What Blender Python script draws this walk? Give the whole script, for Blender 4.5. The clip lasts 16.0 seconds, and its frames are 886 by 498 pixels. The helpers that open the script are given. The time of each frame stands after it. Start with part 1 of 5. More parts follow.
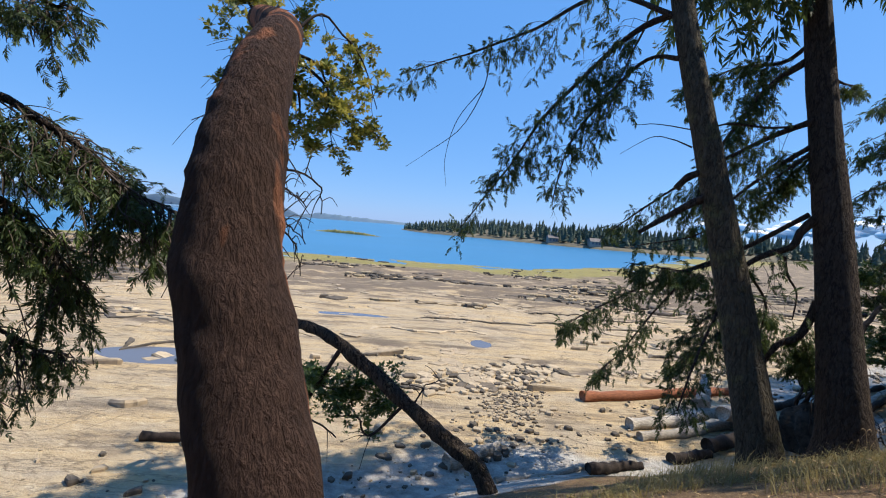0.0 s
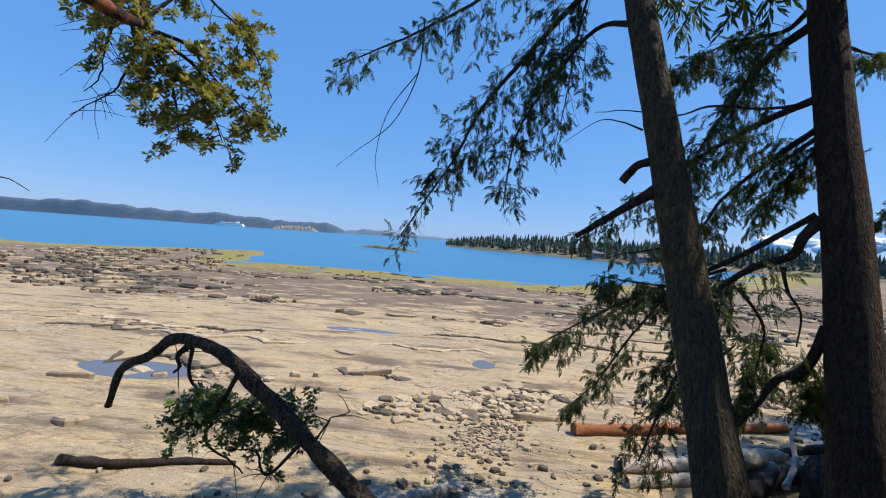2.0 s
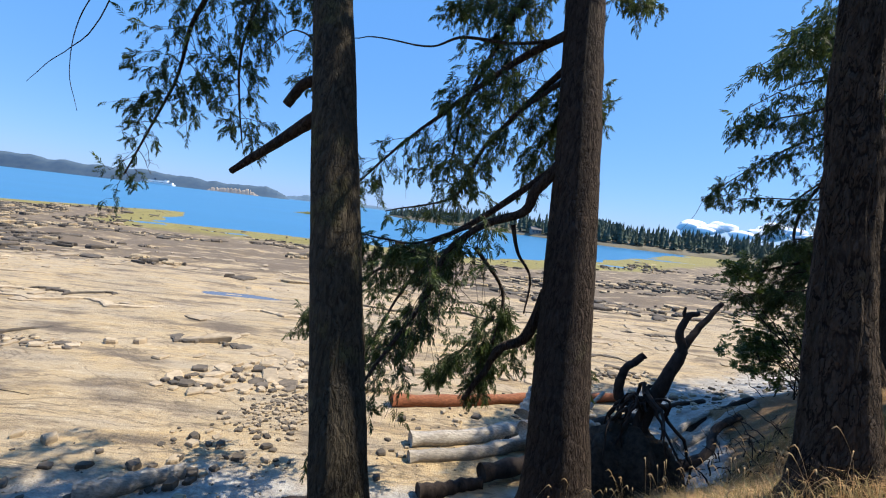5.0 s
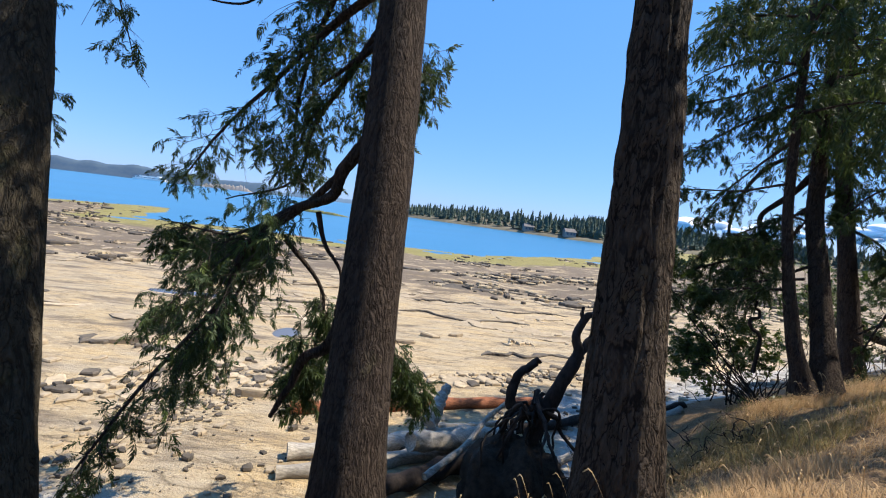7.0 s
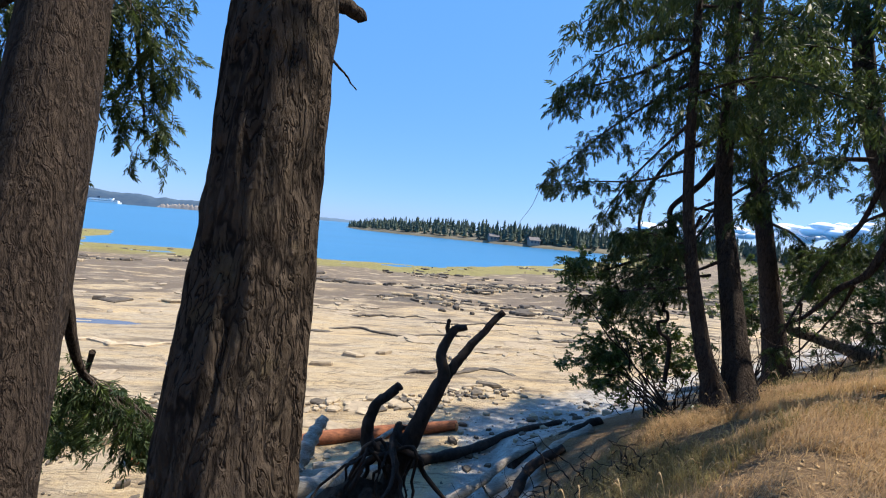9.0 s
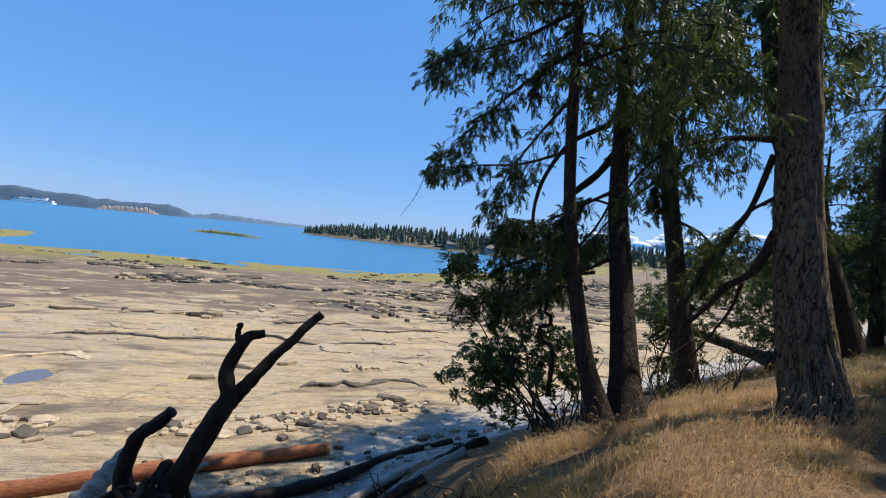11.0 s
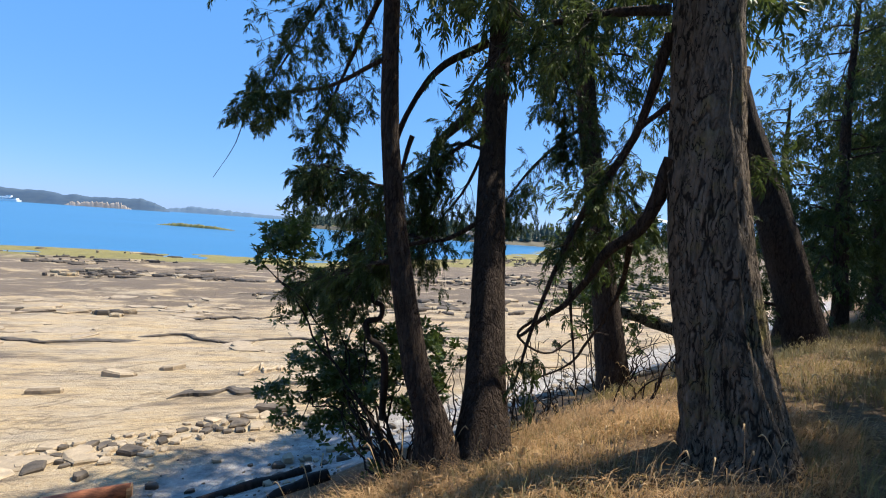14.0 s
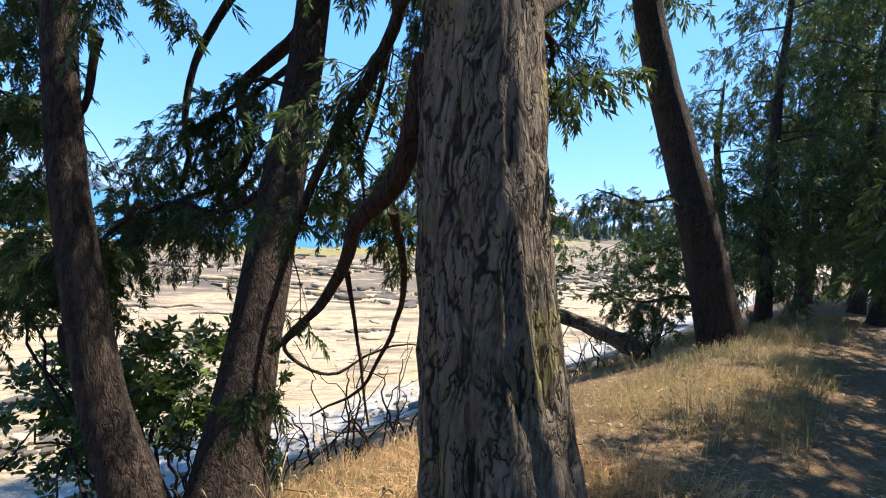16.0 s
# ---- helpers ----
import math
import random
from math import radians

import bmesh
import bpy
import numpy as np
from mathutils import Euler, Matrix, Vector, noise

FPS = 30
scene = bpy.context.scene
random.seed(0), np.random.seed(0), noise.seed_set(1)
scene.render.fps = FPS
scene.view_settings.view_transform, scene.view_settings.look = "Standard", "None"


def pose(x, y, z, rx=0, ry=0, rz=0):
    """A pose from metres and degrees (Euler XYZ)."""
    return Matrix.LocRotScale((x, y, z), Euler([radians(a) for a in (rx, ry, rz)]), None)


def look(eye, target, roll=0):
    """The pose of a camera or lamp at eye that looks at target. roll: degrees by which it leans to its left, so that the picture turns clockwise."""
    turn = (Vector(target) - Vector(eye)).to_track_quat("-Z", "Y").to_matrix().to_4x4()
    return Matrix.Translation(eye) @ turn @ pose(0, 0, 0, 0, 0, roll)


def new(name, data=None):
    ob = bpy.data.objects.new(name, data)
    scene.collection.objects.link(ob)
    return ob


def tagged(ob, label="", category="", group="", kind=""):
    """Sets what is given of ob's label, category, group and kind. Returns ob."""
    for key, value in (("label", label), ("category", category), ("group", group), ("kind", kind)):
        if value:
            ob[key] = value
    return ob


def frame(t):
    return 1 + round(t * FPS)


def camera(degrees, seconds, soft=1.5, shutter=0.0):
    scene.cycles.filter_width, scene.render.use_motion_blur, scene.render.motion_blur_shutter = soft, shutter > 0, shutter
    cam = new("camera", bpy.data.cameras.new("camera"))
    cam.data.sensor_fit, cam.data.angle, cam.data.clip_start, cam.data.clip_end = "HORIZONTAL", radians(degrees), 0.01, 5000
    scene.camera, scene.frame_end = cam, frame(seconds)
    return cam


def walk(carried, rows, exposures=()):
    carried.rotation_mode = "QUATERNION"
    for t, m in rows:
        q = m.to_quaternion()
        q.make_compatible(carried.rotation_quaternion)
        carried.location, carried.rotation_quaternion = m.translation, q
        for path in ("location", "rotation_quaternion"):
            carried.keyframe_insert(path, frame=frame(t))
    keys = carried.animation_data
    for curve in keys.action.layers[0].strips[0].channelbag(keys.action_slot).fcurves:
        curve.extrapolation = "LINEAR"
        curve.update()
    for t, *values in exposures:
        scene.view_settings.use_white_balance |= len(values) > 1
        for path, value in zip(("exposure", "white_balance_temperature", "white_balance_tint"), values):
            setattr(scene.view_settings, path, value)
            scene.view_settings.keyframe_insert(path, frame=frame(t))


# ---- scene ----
cam = camera(89.4, 16.0, soft=1.1)
METRES, EYE, TILT, LEAN, TURN = 18.0, 1.6, -2.8, -4.3, 0.0
ROWS = [
    (0.0, 0.0, 0.0, 0.0, 0.0, 0.0, -0.0),
    (0.5, 0.0247, 0.0166, -0.0014, 1.8, 0.77, 0.96),
    (1.0, 0.0484, 0.0342, -0.0009, 3.93, 1.61, 1.7),
    (1.5, 0.0754, 0.0483, -0.003, 5.57, 2.17, 1.36),
    (2.0, 0.1035, 0.066, -0.0053, 5.52, 2.0, -0.11),
    (2.5, 0.1355, 0.0794, -0.0096, 3.24, 1.05, -1.4),
    (3.0, 0.165, 0.0946, -0.0128, 0.29, 0.32, -2.17),
    (3.5, 0.1946, 0.1038, -0.0146, -1.33, -0.4, -2.33),
    (4.0, 0.2207, 0.1129, -0.0167, -1.82, -0.97, -2.11),
    (6.5, 0.36, 0.1567, -0.0162, -0.79, -1.72, -2.6),
    (7.0, 0.3904, 0.1707, -0.0171, -2.04, -1.85, -2.38),
    (7.5, 0.417, 0.1846, -0.0186, -3.53, -1.83, -1.87),
    (8.0, 0.4443, 0.202, -0.0205, -4.6, -1.31, -1.44),
    (8.5, 0.4718, 0.2163, -0.0219, -5.31, -0.72, -0.67),
    (9.0, 0.499, 0.2354, -0.0235, -6.08, -0.15, -0.23),
    (11.5, 0.6371, 0.3094, -0.0413, -12.2, 0.83, -0.35),
    (12.0, 0.6636, 0.3237, -0.0442, -12.43, -0.17, 0.33),
    (12.5, 0.6854, 0.3423, -0.0466, -12.23, -0.24, 0.24),
    (13.0, 0.7128, 0.361, -0.05, -12.33, -0.49, 0.42),
    (13.5, 0.7357, 0.3812, -0.0509, -12.96, -0.55, 0.8),
    (14.0, 0.7624, 0.3977, -0.0529, -13.46, -0.73, 0.82),
    (14.5, 0.7888, 0.4127, -0.0553, -13.9, -1.28, 0.57),
    (15.0, 0.8161, 0.4281, -0.0548, -14.51, -1.86, 0.46),
    (15.5, 0.8459, 0.4404, -0.0582, -16.27, -2.4, 0.25),
    (16.0, 0.8761, 0.4583, -0.0605, -18.13, -2.37, -0.26),
]
walk(cam, [(t, pose(0, 0, EYE, TILT, LEAN, TURN) @ pose(METRES * x, METRES * y, METRES * z, 90 + pitch, roll, yaw)) for t, x, y, z, yaw, pitch, roll in ROWS],
     [(0.0, 0.58), (1.5, 0.42), (3.0, 0.54), (7.0, 0.8), (9.0, 0.8), (12.0, 0.34), (14.0, 0.78), (15.5, 1.4), (16.0, 1.4)])

# ---------------------------------------------------------------- light
world = bpy.data.worlds.new("sky")
scene.world = world
world.use_nodes = True
wn = world.node_tree
SUN_EL, SUN_AZ = radians(57), math.atan2(0.97, 0.13)      # azimuth clockwise from +y
sky = wn.nodes.new("ShaderNodeTexSky")
sky.sky_type, sky.sun_disc = "NISHITA", False
sky.sun_elevation, sky.sun_rotation = SUN_EL, SUN_AZ
sky.air_density, sky.dust_density, sky.ozone_density = 1.0, 0.2, 2.0
clear = wn.nodes.new("ShaderNodeMix")
clear.data_type = "RGBA"
clear.inputs[0].default_value = 0.68
clear.inputs[7].default_value = (0.66, 2.6, 6.7, 1)      # deep clear-day blue
wn.links.new(sky.outputs[0], clear.inputs[6])
wn.links.new(clear.outputs[2], wn.nodes["Background"].inputs[0])
wn.nodes["Background"].inputs[1].default_value = 0.102
sun = new("sun", bpy.data.lights.new("sun", "SUN"))
sun.data.energy, sun.data.angle, sun.data.color = 4.7, radians(0.53), (1.0, 0.91, 0.76)
sun_dir = Vector((math.sin(SUN_AZ) * math.cos(SUN_EL), math.cos(SUN_AZ) * math.cos(SUN_EL), math.sin(SUN_EL)))
sun.matrix_world = look(sun_dir * 60, (0, 0, 0))


# ---------------------------------------------------------------- materials
class Mat:
    """A small builder for node materials."""
    def __init__(self, name, rough=0.9, spec=0.3):
        self.m = bpy.data.materials.new(name)
        self.m.use_nodes = True
        self.n, self.l = self.m.node_tree.nodes, self.m.node_tree.links
        self.b = self.n["Principled BSDF"]
        self.b.inputs["Roughness"].default_value = rough
        self.b.inputs["Specular IOR Level"].default_value = spec
        self.g = self.n.new("ShaderNodeNewGeometry")

    def put(self, sock, value):
        if hasattr(value, "is_output"):
            self.l.new(value, sock)
        else:
            sock.default_value = value

    def coord(self, sx=1, sy=1, sz=1):
        mp = self.n.new("ShaderNodeMapping")
        self.l.new(self.g.outputs["Position"], mp.inputs[0])
        mp.inputs["Scale"].default_value = (sx, sy, sz)
        return mp.outputs[0]

    def noise(self, scale, detail=4, rough=0.55, at=None, dist=0.0):
        t = self.n.new("ShaderNodeTexNoise")
        t.inputs["Scale"].default_value, t.inputs["Detail"].default_value = scale, detail
        t.inputs["Roughness"].default_value, t.inputs["Distortion"].default_value = rough, dist
        self.l.new(at or self.g.outputs["Position"], t.inputs["Vector"])
        return t.outputs["Fac"]

    def voronoi(self, scale, at=None, feature="F1"):
        t = self.n.new("ShaderNodeTexVoronoi")
        t.feature = feature
        t.inputs["Scale"].default_value = scale
        self.l.new(at or self.g.outputs["Position"], t.inputs["Vector"])
        return t.outputs[0]

    def ramp(self, fac, stops):
        r = self.n.new("ShaderNodeValToRGB")
        e = r.color_ramp.elements
        while len(e) < len(stops):
            e.new(0.5)
        for el, (p, c) in zip(e, stops):
            el.position = p
            el.color = (c, c, c, 1) if isinstance(c, (int, float)) else (*c, 1)
        self.put(r.inputs[0], fac)
        return r.outputs[0]

    def mix(self, fac, a, b, mode="MIX"):
        x = self.n.new("ShaderNodeMix")
        x.data_type, x.blend_type = "RGBA", mode
        self.put(x.inputs[0], fac)
        for s, v in ((x.inputs[6], a), (x.inputs[7], b)):
            self.put(s, v if hasattr(v, "is_output") else (*v, 1))
        return x.outputs[2]

    def math(self, op, a, b=0.0, clamp=False):
        x = self.n.new("ShaderNodeMath")
        x.operation, x.use_clamp = op, clamp
        self.put(x.inputs[0], a)
        self.put(x.inputs[1], b)
        return x.outputs[0]

    def attr(self, name):
        a = self.n.new("ShaderNodeAttribute")
        a.attribute_name = name
        return a.outputs["Fac"]

    def rand(self):
        return self.n.new("ShaderNodeObjectInfo").outputs["Random"]

    def colour(self, c):
        self.put(self.b.inputs["Base Color"], c if hasattr(c, "is_output") else (*c, 1))
        return self

    def bump(self, h, strength=0.5, dist=0.02):
        b = self.n.new("ShaderNodeBump")
        b.inputs["Strength"].default_value, b.inputs["Distance"].default_value = strength, dist
        self.l.new(h, b.inputs["Height"])
        self.l.new(b.outputs[0], self.b.inputs["Normal"])
        return self


def ground_material():
    m = Mat("shore_ground", 0.9, 0.25)
    lay = m.coord(0.35, 1.1, 1.0)
    big, mid, fine = m.noise(0.22, 5), m.noise(1.3, 6, 0.6, lay), m.noise(14, 5, 0.65)
    rock = m.mix(m.ramp(big, [(0.35, 0), (0.62, 1)]), (0.40, 0.30, 0.175), (0.47, 0.335, 0.172))
    rock = m.mix(m.ramp(mid, [(0.38, 0.0), (0.68, 0.8)]), rock, (0.35, 0.295, 0.225))
    rock = m.mix(m.ramp(fine, [(0.42, 0), (0.75, 0.45)]), rock, (0.52, 0.43, 0.30))
    # pitting and small dark stains, and wandering joints in the shelf
    pits = m.noise(5.5, 8, 0.72, m.coord(0.55, 1.25, 1), 0.3)
    rock = m.mix(m.ramp(pits, [(0.30, 0.75), (0.42, 0)]), rock, (0.19, 0.145, 0.10))
    rock = m.mix(m.ramp(pits, [(0.56, 0), (0.70, 0.8)]), rock, (0.64, 0.54, 0.385))
    blot = m.noise(1.7, 11, 0.78, m.coord(0.5, 1.2, 1), 0.4)
    rock = m.mix(m.ramp(blot, [(0.33, 0.8), (0.44, 0)]), rock, (0.20, 0.15, 0.105))
    joint = m.noise(0.16, 5, 0.55, m.coord(0.6, 1.5, 1), 1.2)
    rock = m.mix(m.ramp(joint, [(0.476, 0), (0.482, 0.8), (0.488, 0), (0.553, 0), (0.558, 0.8), (0.563, 0)]), rock, (0.12, 0.09, 0.06))
    # weathered dark crust on the ledges, with a torn outline
    crust = m.math("ADD", m.math("MULTIPLY", m.noise(0.55, 7, 0.65, m.coord(0.45, 1.3, 1)), 1.0), m.math("MULTIPLY", m.attr("ledge"), 0.15))
    rock = m.mix(m.ramp(crust, [(0.52, 0), (0.64, 0.9)]), rock, (0.13, 0.10, 0.075))
    weed = m.math("ADD", m.math("MULTIPLY", m.attr("weed"), 0.75), m.math("MULTIPLY", m.noise(0.16, 6, 0.6, m.coord(0.4, 1.4, 1)), 0.5))
    weedc = m.mix(m.noise(0.6, 5), (0.15, 0.125, 0.04), (0.30, 0.27, 0.085))
    rock = m.mix(m.ramp(weed, [(0.62, 0), (0.76, 0.9)]), rock, weedc)
    seam = m.noise(0.8, 8, 0.7, m.coord(0.22, 1.5, 1), 0.6)
    rock = m.mix(m.ramp(seam, [(0.485, 0), (0.50, 0.75), (0.515, 0)]), rock, (0.12, 0.095, 0.07))
    # greyer pebbly foot of the bank
    foot = m.mix(m.ramp(m.noise(3.0, 6, 0.7), [(0.35, 0), (0.66, 1)]), (0.20, 0.185, 0.17), (0.50, 0.47, 0.42))
    foot = m.mix(m.ramp(m.voronoi(9), [(0.1, 0.6), (0.5, 0)]), foot, (0.34, 0.30, 0.27))
    rock = m.mix(m.ramp(m.math("ADD", m.attr("foot"), m.math("MULTIPLY", m.math("SUBTRACT", m.noise(0.9, 5), 0.5), 0.9)), [(0.4, 0), (0.75, 1)]), rock, foot)
    duff = m.mix(m.noise(5, 7, 0.7), (0.07, 0.042, 0.025), (0.21, 0.13, 0.065))
    duff = m.mix(m.ramp(m.noise(26, 4, 0.7), [(0.5, 0), (0.72, 0.7)]), duff, (0.40, 0.28, 0.14))
    path = m.mix(m.noise(6, 7, 0.7), (0.20, 0.165, 0.13), (0.34, 0.285, 0.23))
    edge = m.math("MULTIPLY", m.math("SUBTRACT", m.noise(1.6, 6, 0.65), 0.5), 0.8)
    bank = m.mix(m.ramp(m.math("ADD", m.attr("path"), edge), [(0.4, 0), (0.65, 1)]), duff, path)
    m.colour(m.mix(m.ramp(m.math("ADD", m.attr("bank"), edge), [(0.42, 0), (0.58, 1)]), rock, bank))
    h = m.math("ADD", m.noise(2.2, 8, 0.68, m.coord(0.6, 1.3, 1)), m.math("MULTIPLY", m.noise(22, 5, 0.6), 0.35))
    return m.bump(h, 1.0, 0.12).m


def bark_material(name, deep, ridge, lichen, amount, scale=1.0, strip=None, crack=0.7):
    """Plated bark: stretched cells with dark cracks, grain and lichen patches."""
    m = Mat(name, 0.95, 0.15)
    stretch = m.coord(22 * scale, 22 * scale, 5.0 * scale)
    warp = m.n.new("ShaderNodeTexNoise")
    warp.inputs["Scale"].default_value, warp.inputs["Detail"].default_value = 5.0, 4
    m.l.new(m.coord(1, 1, 0.6), warp.inputs["Vector"])
    add = m.n.new("ShaderNodeVectorMath")
    add.operation = "MULTIPLY_ADD"
    m.l.new(warp.outputs["Color"], add.inputs[0])
    add.inputs[1].default_value = (3.0, 3.0, 1.2)
    m.l.new(stretch, add.inputs[2])
    bent = add.outputs[0]
    wide = m.math("ABSOLUTE", m.math("SUBTRACT", m.noise(0.42, 3, 0.5, bent), 0.5))
    slim = m.math("ABSOLUTE", m.math("SUBTRACT", m.noise(0.95, 3, 0.55, bent), 0.5))
    edge = m.math("MINIMUM", m.math("MULTIPLY", wide, 1.3), m.math("MULTIPLY", slim, 2.2))
    f = m.noise(1.6, 7, 0.65, stretch, 0.5)
    c = m.mix(m.ramp(f, [(0.34, 0), (0.66, 1)]), tuple(0.5 * (p + q) for p, q in zip(deep, ridge)), ridge)
    c = m.mix(m.ramp(m.noise(38, 4, 0.6, m.coord(1, 1, 0.35)), [(0.45, 0), (0.75, 0.5)]), c, tuple(v * 1.55 for v in ridge))
    c = m.mix(m.ramp(m.noise(2.3, 6, 0.7), [(0.62 - amount, 0), (0.78 - amount, 0.75)]), c, lichen)
    if strip:
        c = m.mix(m.ramp(m.noise(1.5, 4, 0.5, m.coord(2.2, 2.2, 0.8)), [(0.54, 0), (0.60, 1)]), c, strip)
    c = m.mix(m.math("MULTIPLY", m.ramp(edge, [(0.0, 0.95), (0.018, 0.8), (0.045, 0.0)]), m.ramp(m.noise(4, 4, 0.6), [(0.30, 0.15 * crack), (0.52, crack)])), c, deep)
    m.colour(c)
    h = m.math("ADD", m.math("MULTIPLY", m.ramp(edge, [(0.0, 0.0), (0.12, 1.0)]), crack * 0.7), m.math("MULTIPLY", f, 1.3))
    return m.bump(h, 1.0, 0.05).m


def leaf_material(name, c1, c2, c3, translucency=0.35, rough=0.55):
    m = Mat(name, rough, 0.35)
    rnd = m.attr("tone")
    c = m.mix(m.ramp(rnd, [(0.0, 0), (0.75, 1)]), c1, c2)
    c = m.mix(m.ramp(rnd, [(0.78, 0), (1.0, 1)]), c, c3)
    c = m.mix(m.math("MULTIPLY", m.noise(7, 3), 0.5), c, c1)
    m.colour(c)
    tr = m.n.new("ShaderNodeBsdfTranslucent")
    m.put(tr.inputs[0], m.mix(0.5, c, c3))
    mx = m.n.new("ShaderNodeMixShader")
    mx.inputs[0].default_value = translucency
    m.l.new(m.b.outputs[0], mx.inputs[1])
    m.l.new(tr.outputs[0], mx.inputs[2])
    m.l.new(mx.outputs[0], m.n["Material Output"].inputs[0])
    return m.m


def plain(name, a, b, scale=8, rough=0.9, stretch=(1, 1, 1), bump=0.4, vary=0.0, dist=0.02):
    m = Mat(name, rough, 0.25)
    at = m.coord(*stretch)
    f = m.noise(scale, 6, 0.65, at)
    c = m.mix(m.ramp(f, [(0.32, 0), (0.68, 1)]), a, b)
    if vary:
        c = m.mix(m.math("MULTIPLY", m.rand(), vary), c, tuple(v * 0.45 for v in a))
    m.colour(c)
    return m.bump(m.noise(scale * 3, 6, 0.7, at), bump, dist).m


def water_material(name, tint, scale, strength, gloss=0.12, shine=0.5):
    m = Mat(name, gloss, shine)
    m.colour(m.mix(m.noise(0.012, 4, 0.5, m.coord(0.5, 2.0, 1)), tint, tuple(v * 1.5 for v in tint)))
    m.b.inputs["IOR"].default_value = 1.33
    m.bump(m.noise(scale, 6, 0.6, m.coord(0.6, 1.5, 1)), strength, 0.15)
    return m.m


GROUND = ground_material()
FIR_BARK = bark_material("fir_bark", (0.012, 0.009, 0.008), (0.085, 0.064, 0.052), (0.13, 0.12, 0.07), 0.0)
GREY_BARK = bark_material("lichened_fir_bark", (0.014, 0.011, 0.009), (0.26, 0.205, 0.155), (0.28, 0.24, 0.07), 0.08, 0.9, crack=1.0)
BROWN_BARK = bark_material("cracked_fir_bark", (0.012, 0.009, 0.008), (0.105, 0.08, 0.062), (0.16, 0.13, 0.07), 0.04, crack=1.0)
MOSS_BARK = bark_material("mossy_fir_bark", (0.014, 0.012, 0.009), (0.105, 0.088, 0.064), (0.17, 0.16, 0.07), 0.08)
ARBUTUS_BARK = bark_material("arbutus_bark", (0.012, 0.008, 0.007), (0.075, 0.045, 0.036), (0.09, 0.06, 0.045), 0.0, 1.4, (0.36, 0.15, 0.08), 0.2)
TWIG = plain("twig_bark", (0.035, 0.027, 0.022), (0.10, 0.08, 0.065), 14)
DARK_WOOD = plain("dark_limb", (0.012, 0.009, 0.008), (0.045, 0.033, 0.027), 12, 0.9, (1, 1, 0.5))
RED_LIMB = plain("arbutus_limb", (0.11, 0.05, 0.03), (0.28, 0.13, 0.075), 7, 0.7)
FIR_LEAF = leaf_material("fir_needles", (0.028, 0.048, 0.02), (0.055, 0.085, 0.027), (0.14, 0.19, 0.045), 0.33)
BROAD_LEAF = leaf_material("arbutus_leaves", (0.03, 0.055, 0.02), (0.08, 0.12, 0.03), (0.16, 0.22, 0.04), 0.35, 0.4)
# brighter copy of the arbutus leaves: sunlight put into the colour, some turning
SUN_LEAF = leaf_material("sunlit_turning_arbutus_leaves", (0.045, 0.085, 0.02), (0.19, 0.26, 0.045), (0.44, 0.33, 0.07), 0.45, 0.4)
# headland needles lightened and greyed, with the haze put into their colour
FAR_LEAF = leaf_material("hazed_distant_conifers", (0.045, 0.068, 0.055), (0.07, 0.098, 0.065), (0.11, 0.13, 0.075), 0.1, 0.8)
GRASS = leaf_material("dry_grass_blades", (0.30, 0.18, 0.09), (0.54, 0.35, 0.17), (0.72, 0.56, 0.33), 0.3, 0.7)
GREEN_GRASS = leaf_material("grass_half_green", (0.10, 0.11, 0.04), (0.30, 0.22, 0.09), (0.45, 0.33, 0.14), 0.3, 0.7)
SEA = water_material("sea_water", (0.03, 0.13, 0.25), 0.5, 0.5, 0.3, 0.4)
POOL = water_material("pool_water", (0.10, 0.10, 0.11), 6, 0.05)
STONE = plain("sandstone", (0.33, 0.265, 0.185), (0.56, 0.44, 0.30), 5, 0.9, (1, 1, 1), 0.8, 0.4)
DARK_STONE = plain("dark_weathered_stone", (0.07, 0.06, 0.05), (0.21, 0.17, 0.13), 4, 0.9, (1, 1, 1), 0.6, 0.5)
GREY_LOG = plain("silvered_driftwood", (0.20, 0.175, 0.15), (0.52, 0.47, 0.40), 5, 0.85, (1.5, 6, 6), 0.6, 0.3)
RED_LOG = plain("red_cedar_log", (0.14, 0.055, 0.03), (0.34, 0.13, 0.065), 5, 0.85, (1.2, 6, 6), 0.5)
CUT_WOOD = plain("fresh_cut_end", (0.50, 0.22, 0.09), (0.62, 0.33, 0.15), 16, 0.8)
# distance haze put into the hill colours: bluer, and paler for the farthest
FAR_HILL = plain("far_wooded_hill_hazed", (0.055, 0.095, 0.15), (0.085, 0.125, 0.165), 0.02, 1.0, (1, 1, 2.5), 0.3)
FAR_HILL2 = plain("farthest_hill_hazed", (0.10, 0.16, 0.23), (0.13, 0.19, 0.25), 0.012, 1.0, (1, 1, 2.5), 0.2)
CLIFF = plain("pale_cliff", (0.22, 0.19, 0.17), (0.42, 0.36, 0.31), 0.05, 1.0, (1, 1, 0.4), 0.3)
HEADLAND = plain("headland_slope", (0.09, 0.085, 0.06), (0.20, 0.17, 0.12), 0.06, 1.0)
WHITE = plain("white_ship_paint", (0.78, 0.78, 0.78), (0.82, 0.82, 0.81), 0.3, 0.5)
NAVY = plain("dark_glass_band", (0.05, 0.07, 0.10), (0.08, 0.10, 0.13), 0.3, 0.3)
CLAD = plain("far_house_wall", (0.24, 0.22, 0.20), (0.33, 0.30, 0.27), 0.3, 0.8, (1, 1, 1), 0.2, 0.4)
ROOF = plain("far_house_roof", (0.12, 0.11, 0.11), (0.18, 0.16, 0.15), 0.4, 0.8)


# ---------------------------------------------------------------- mesh helpers
rng = np.random.default_rng(7)


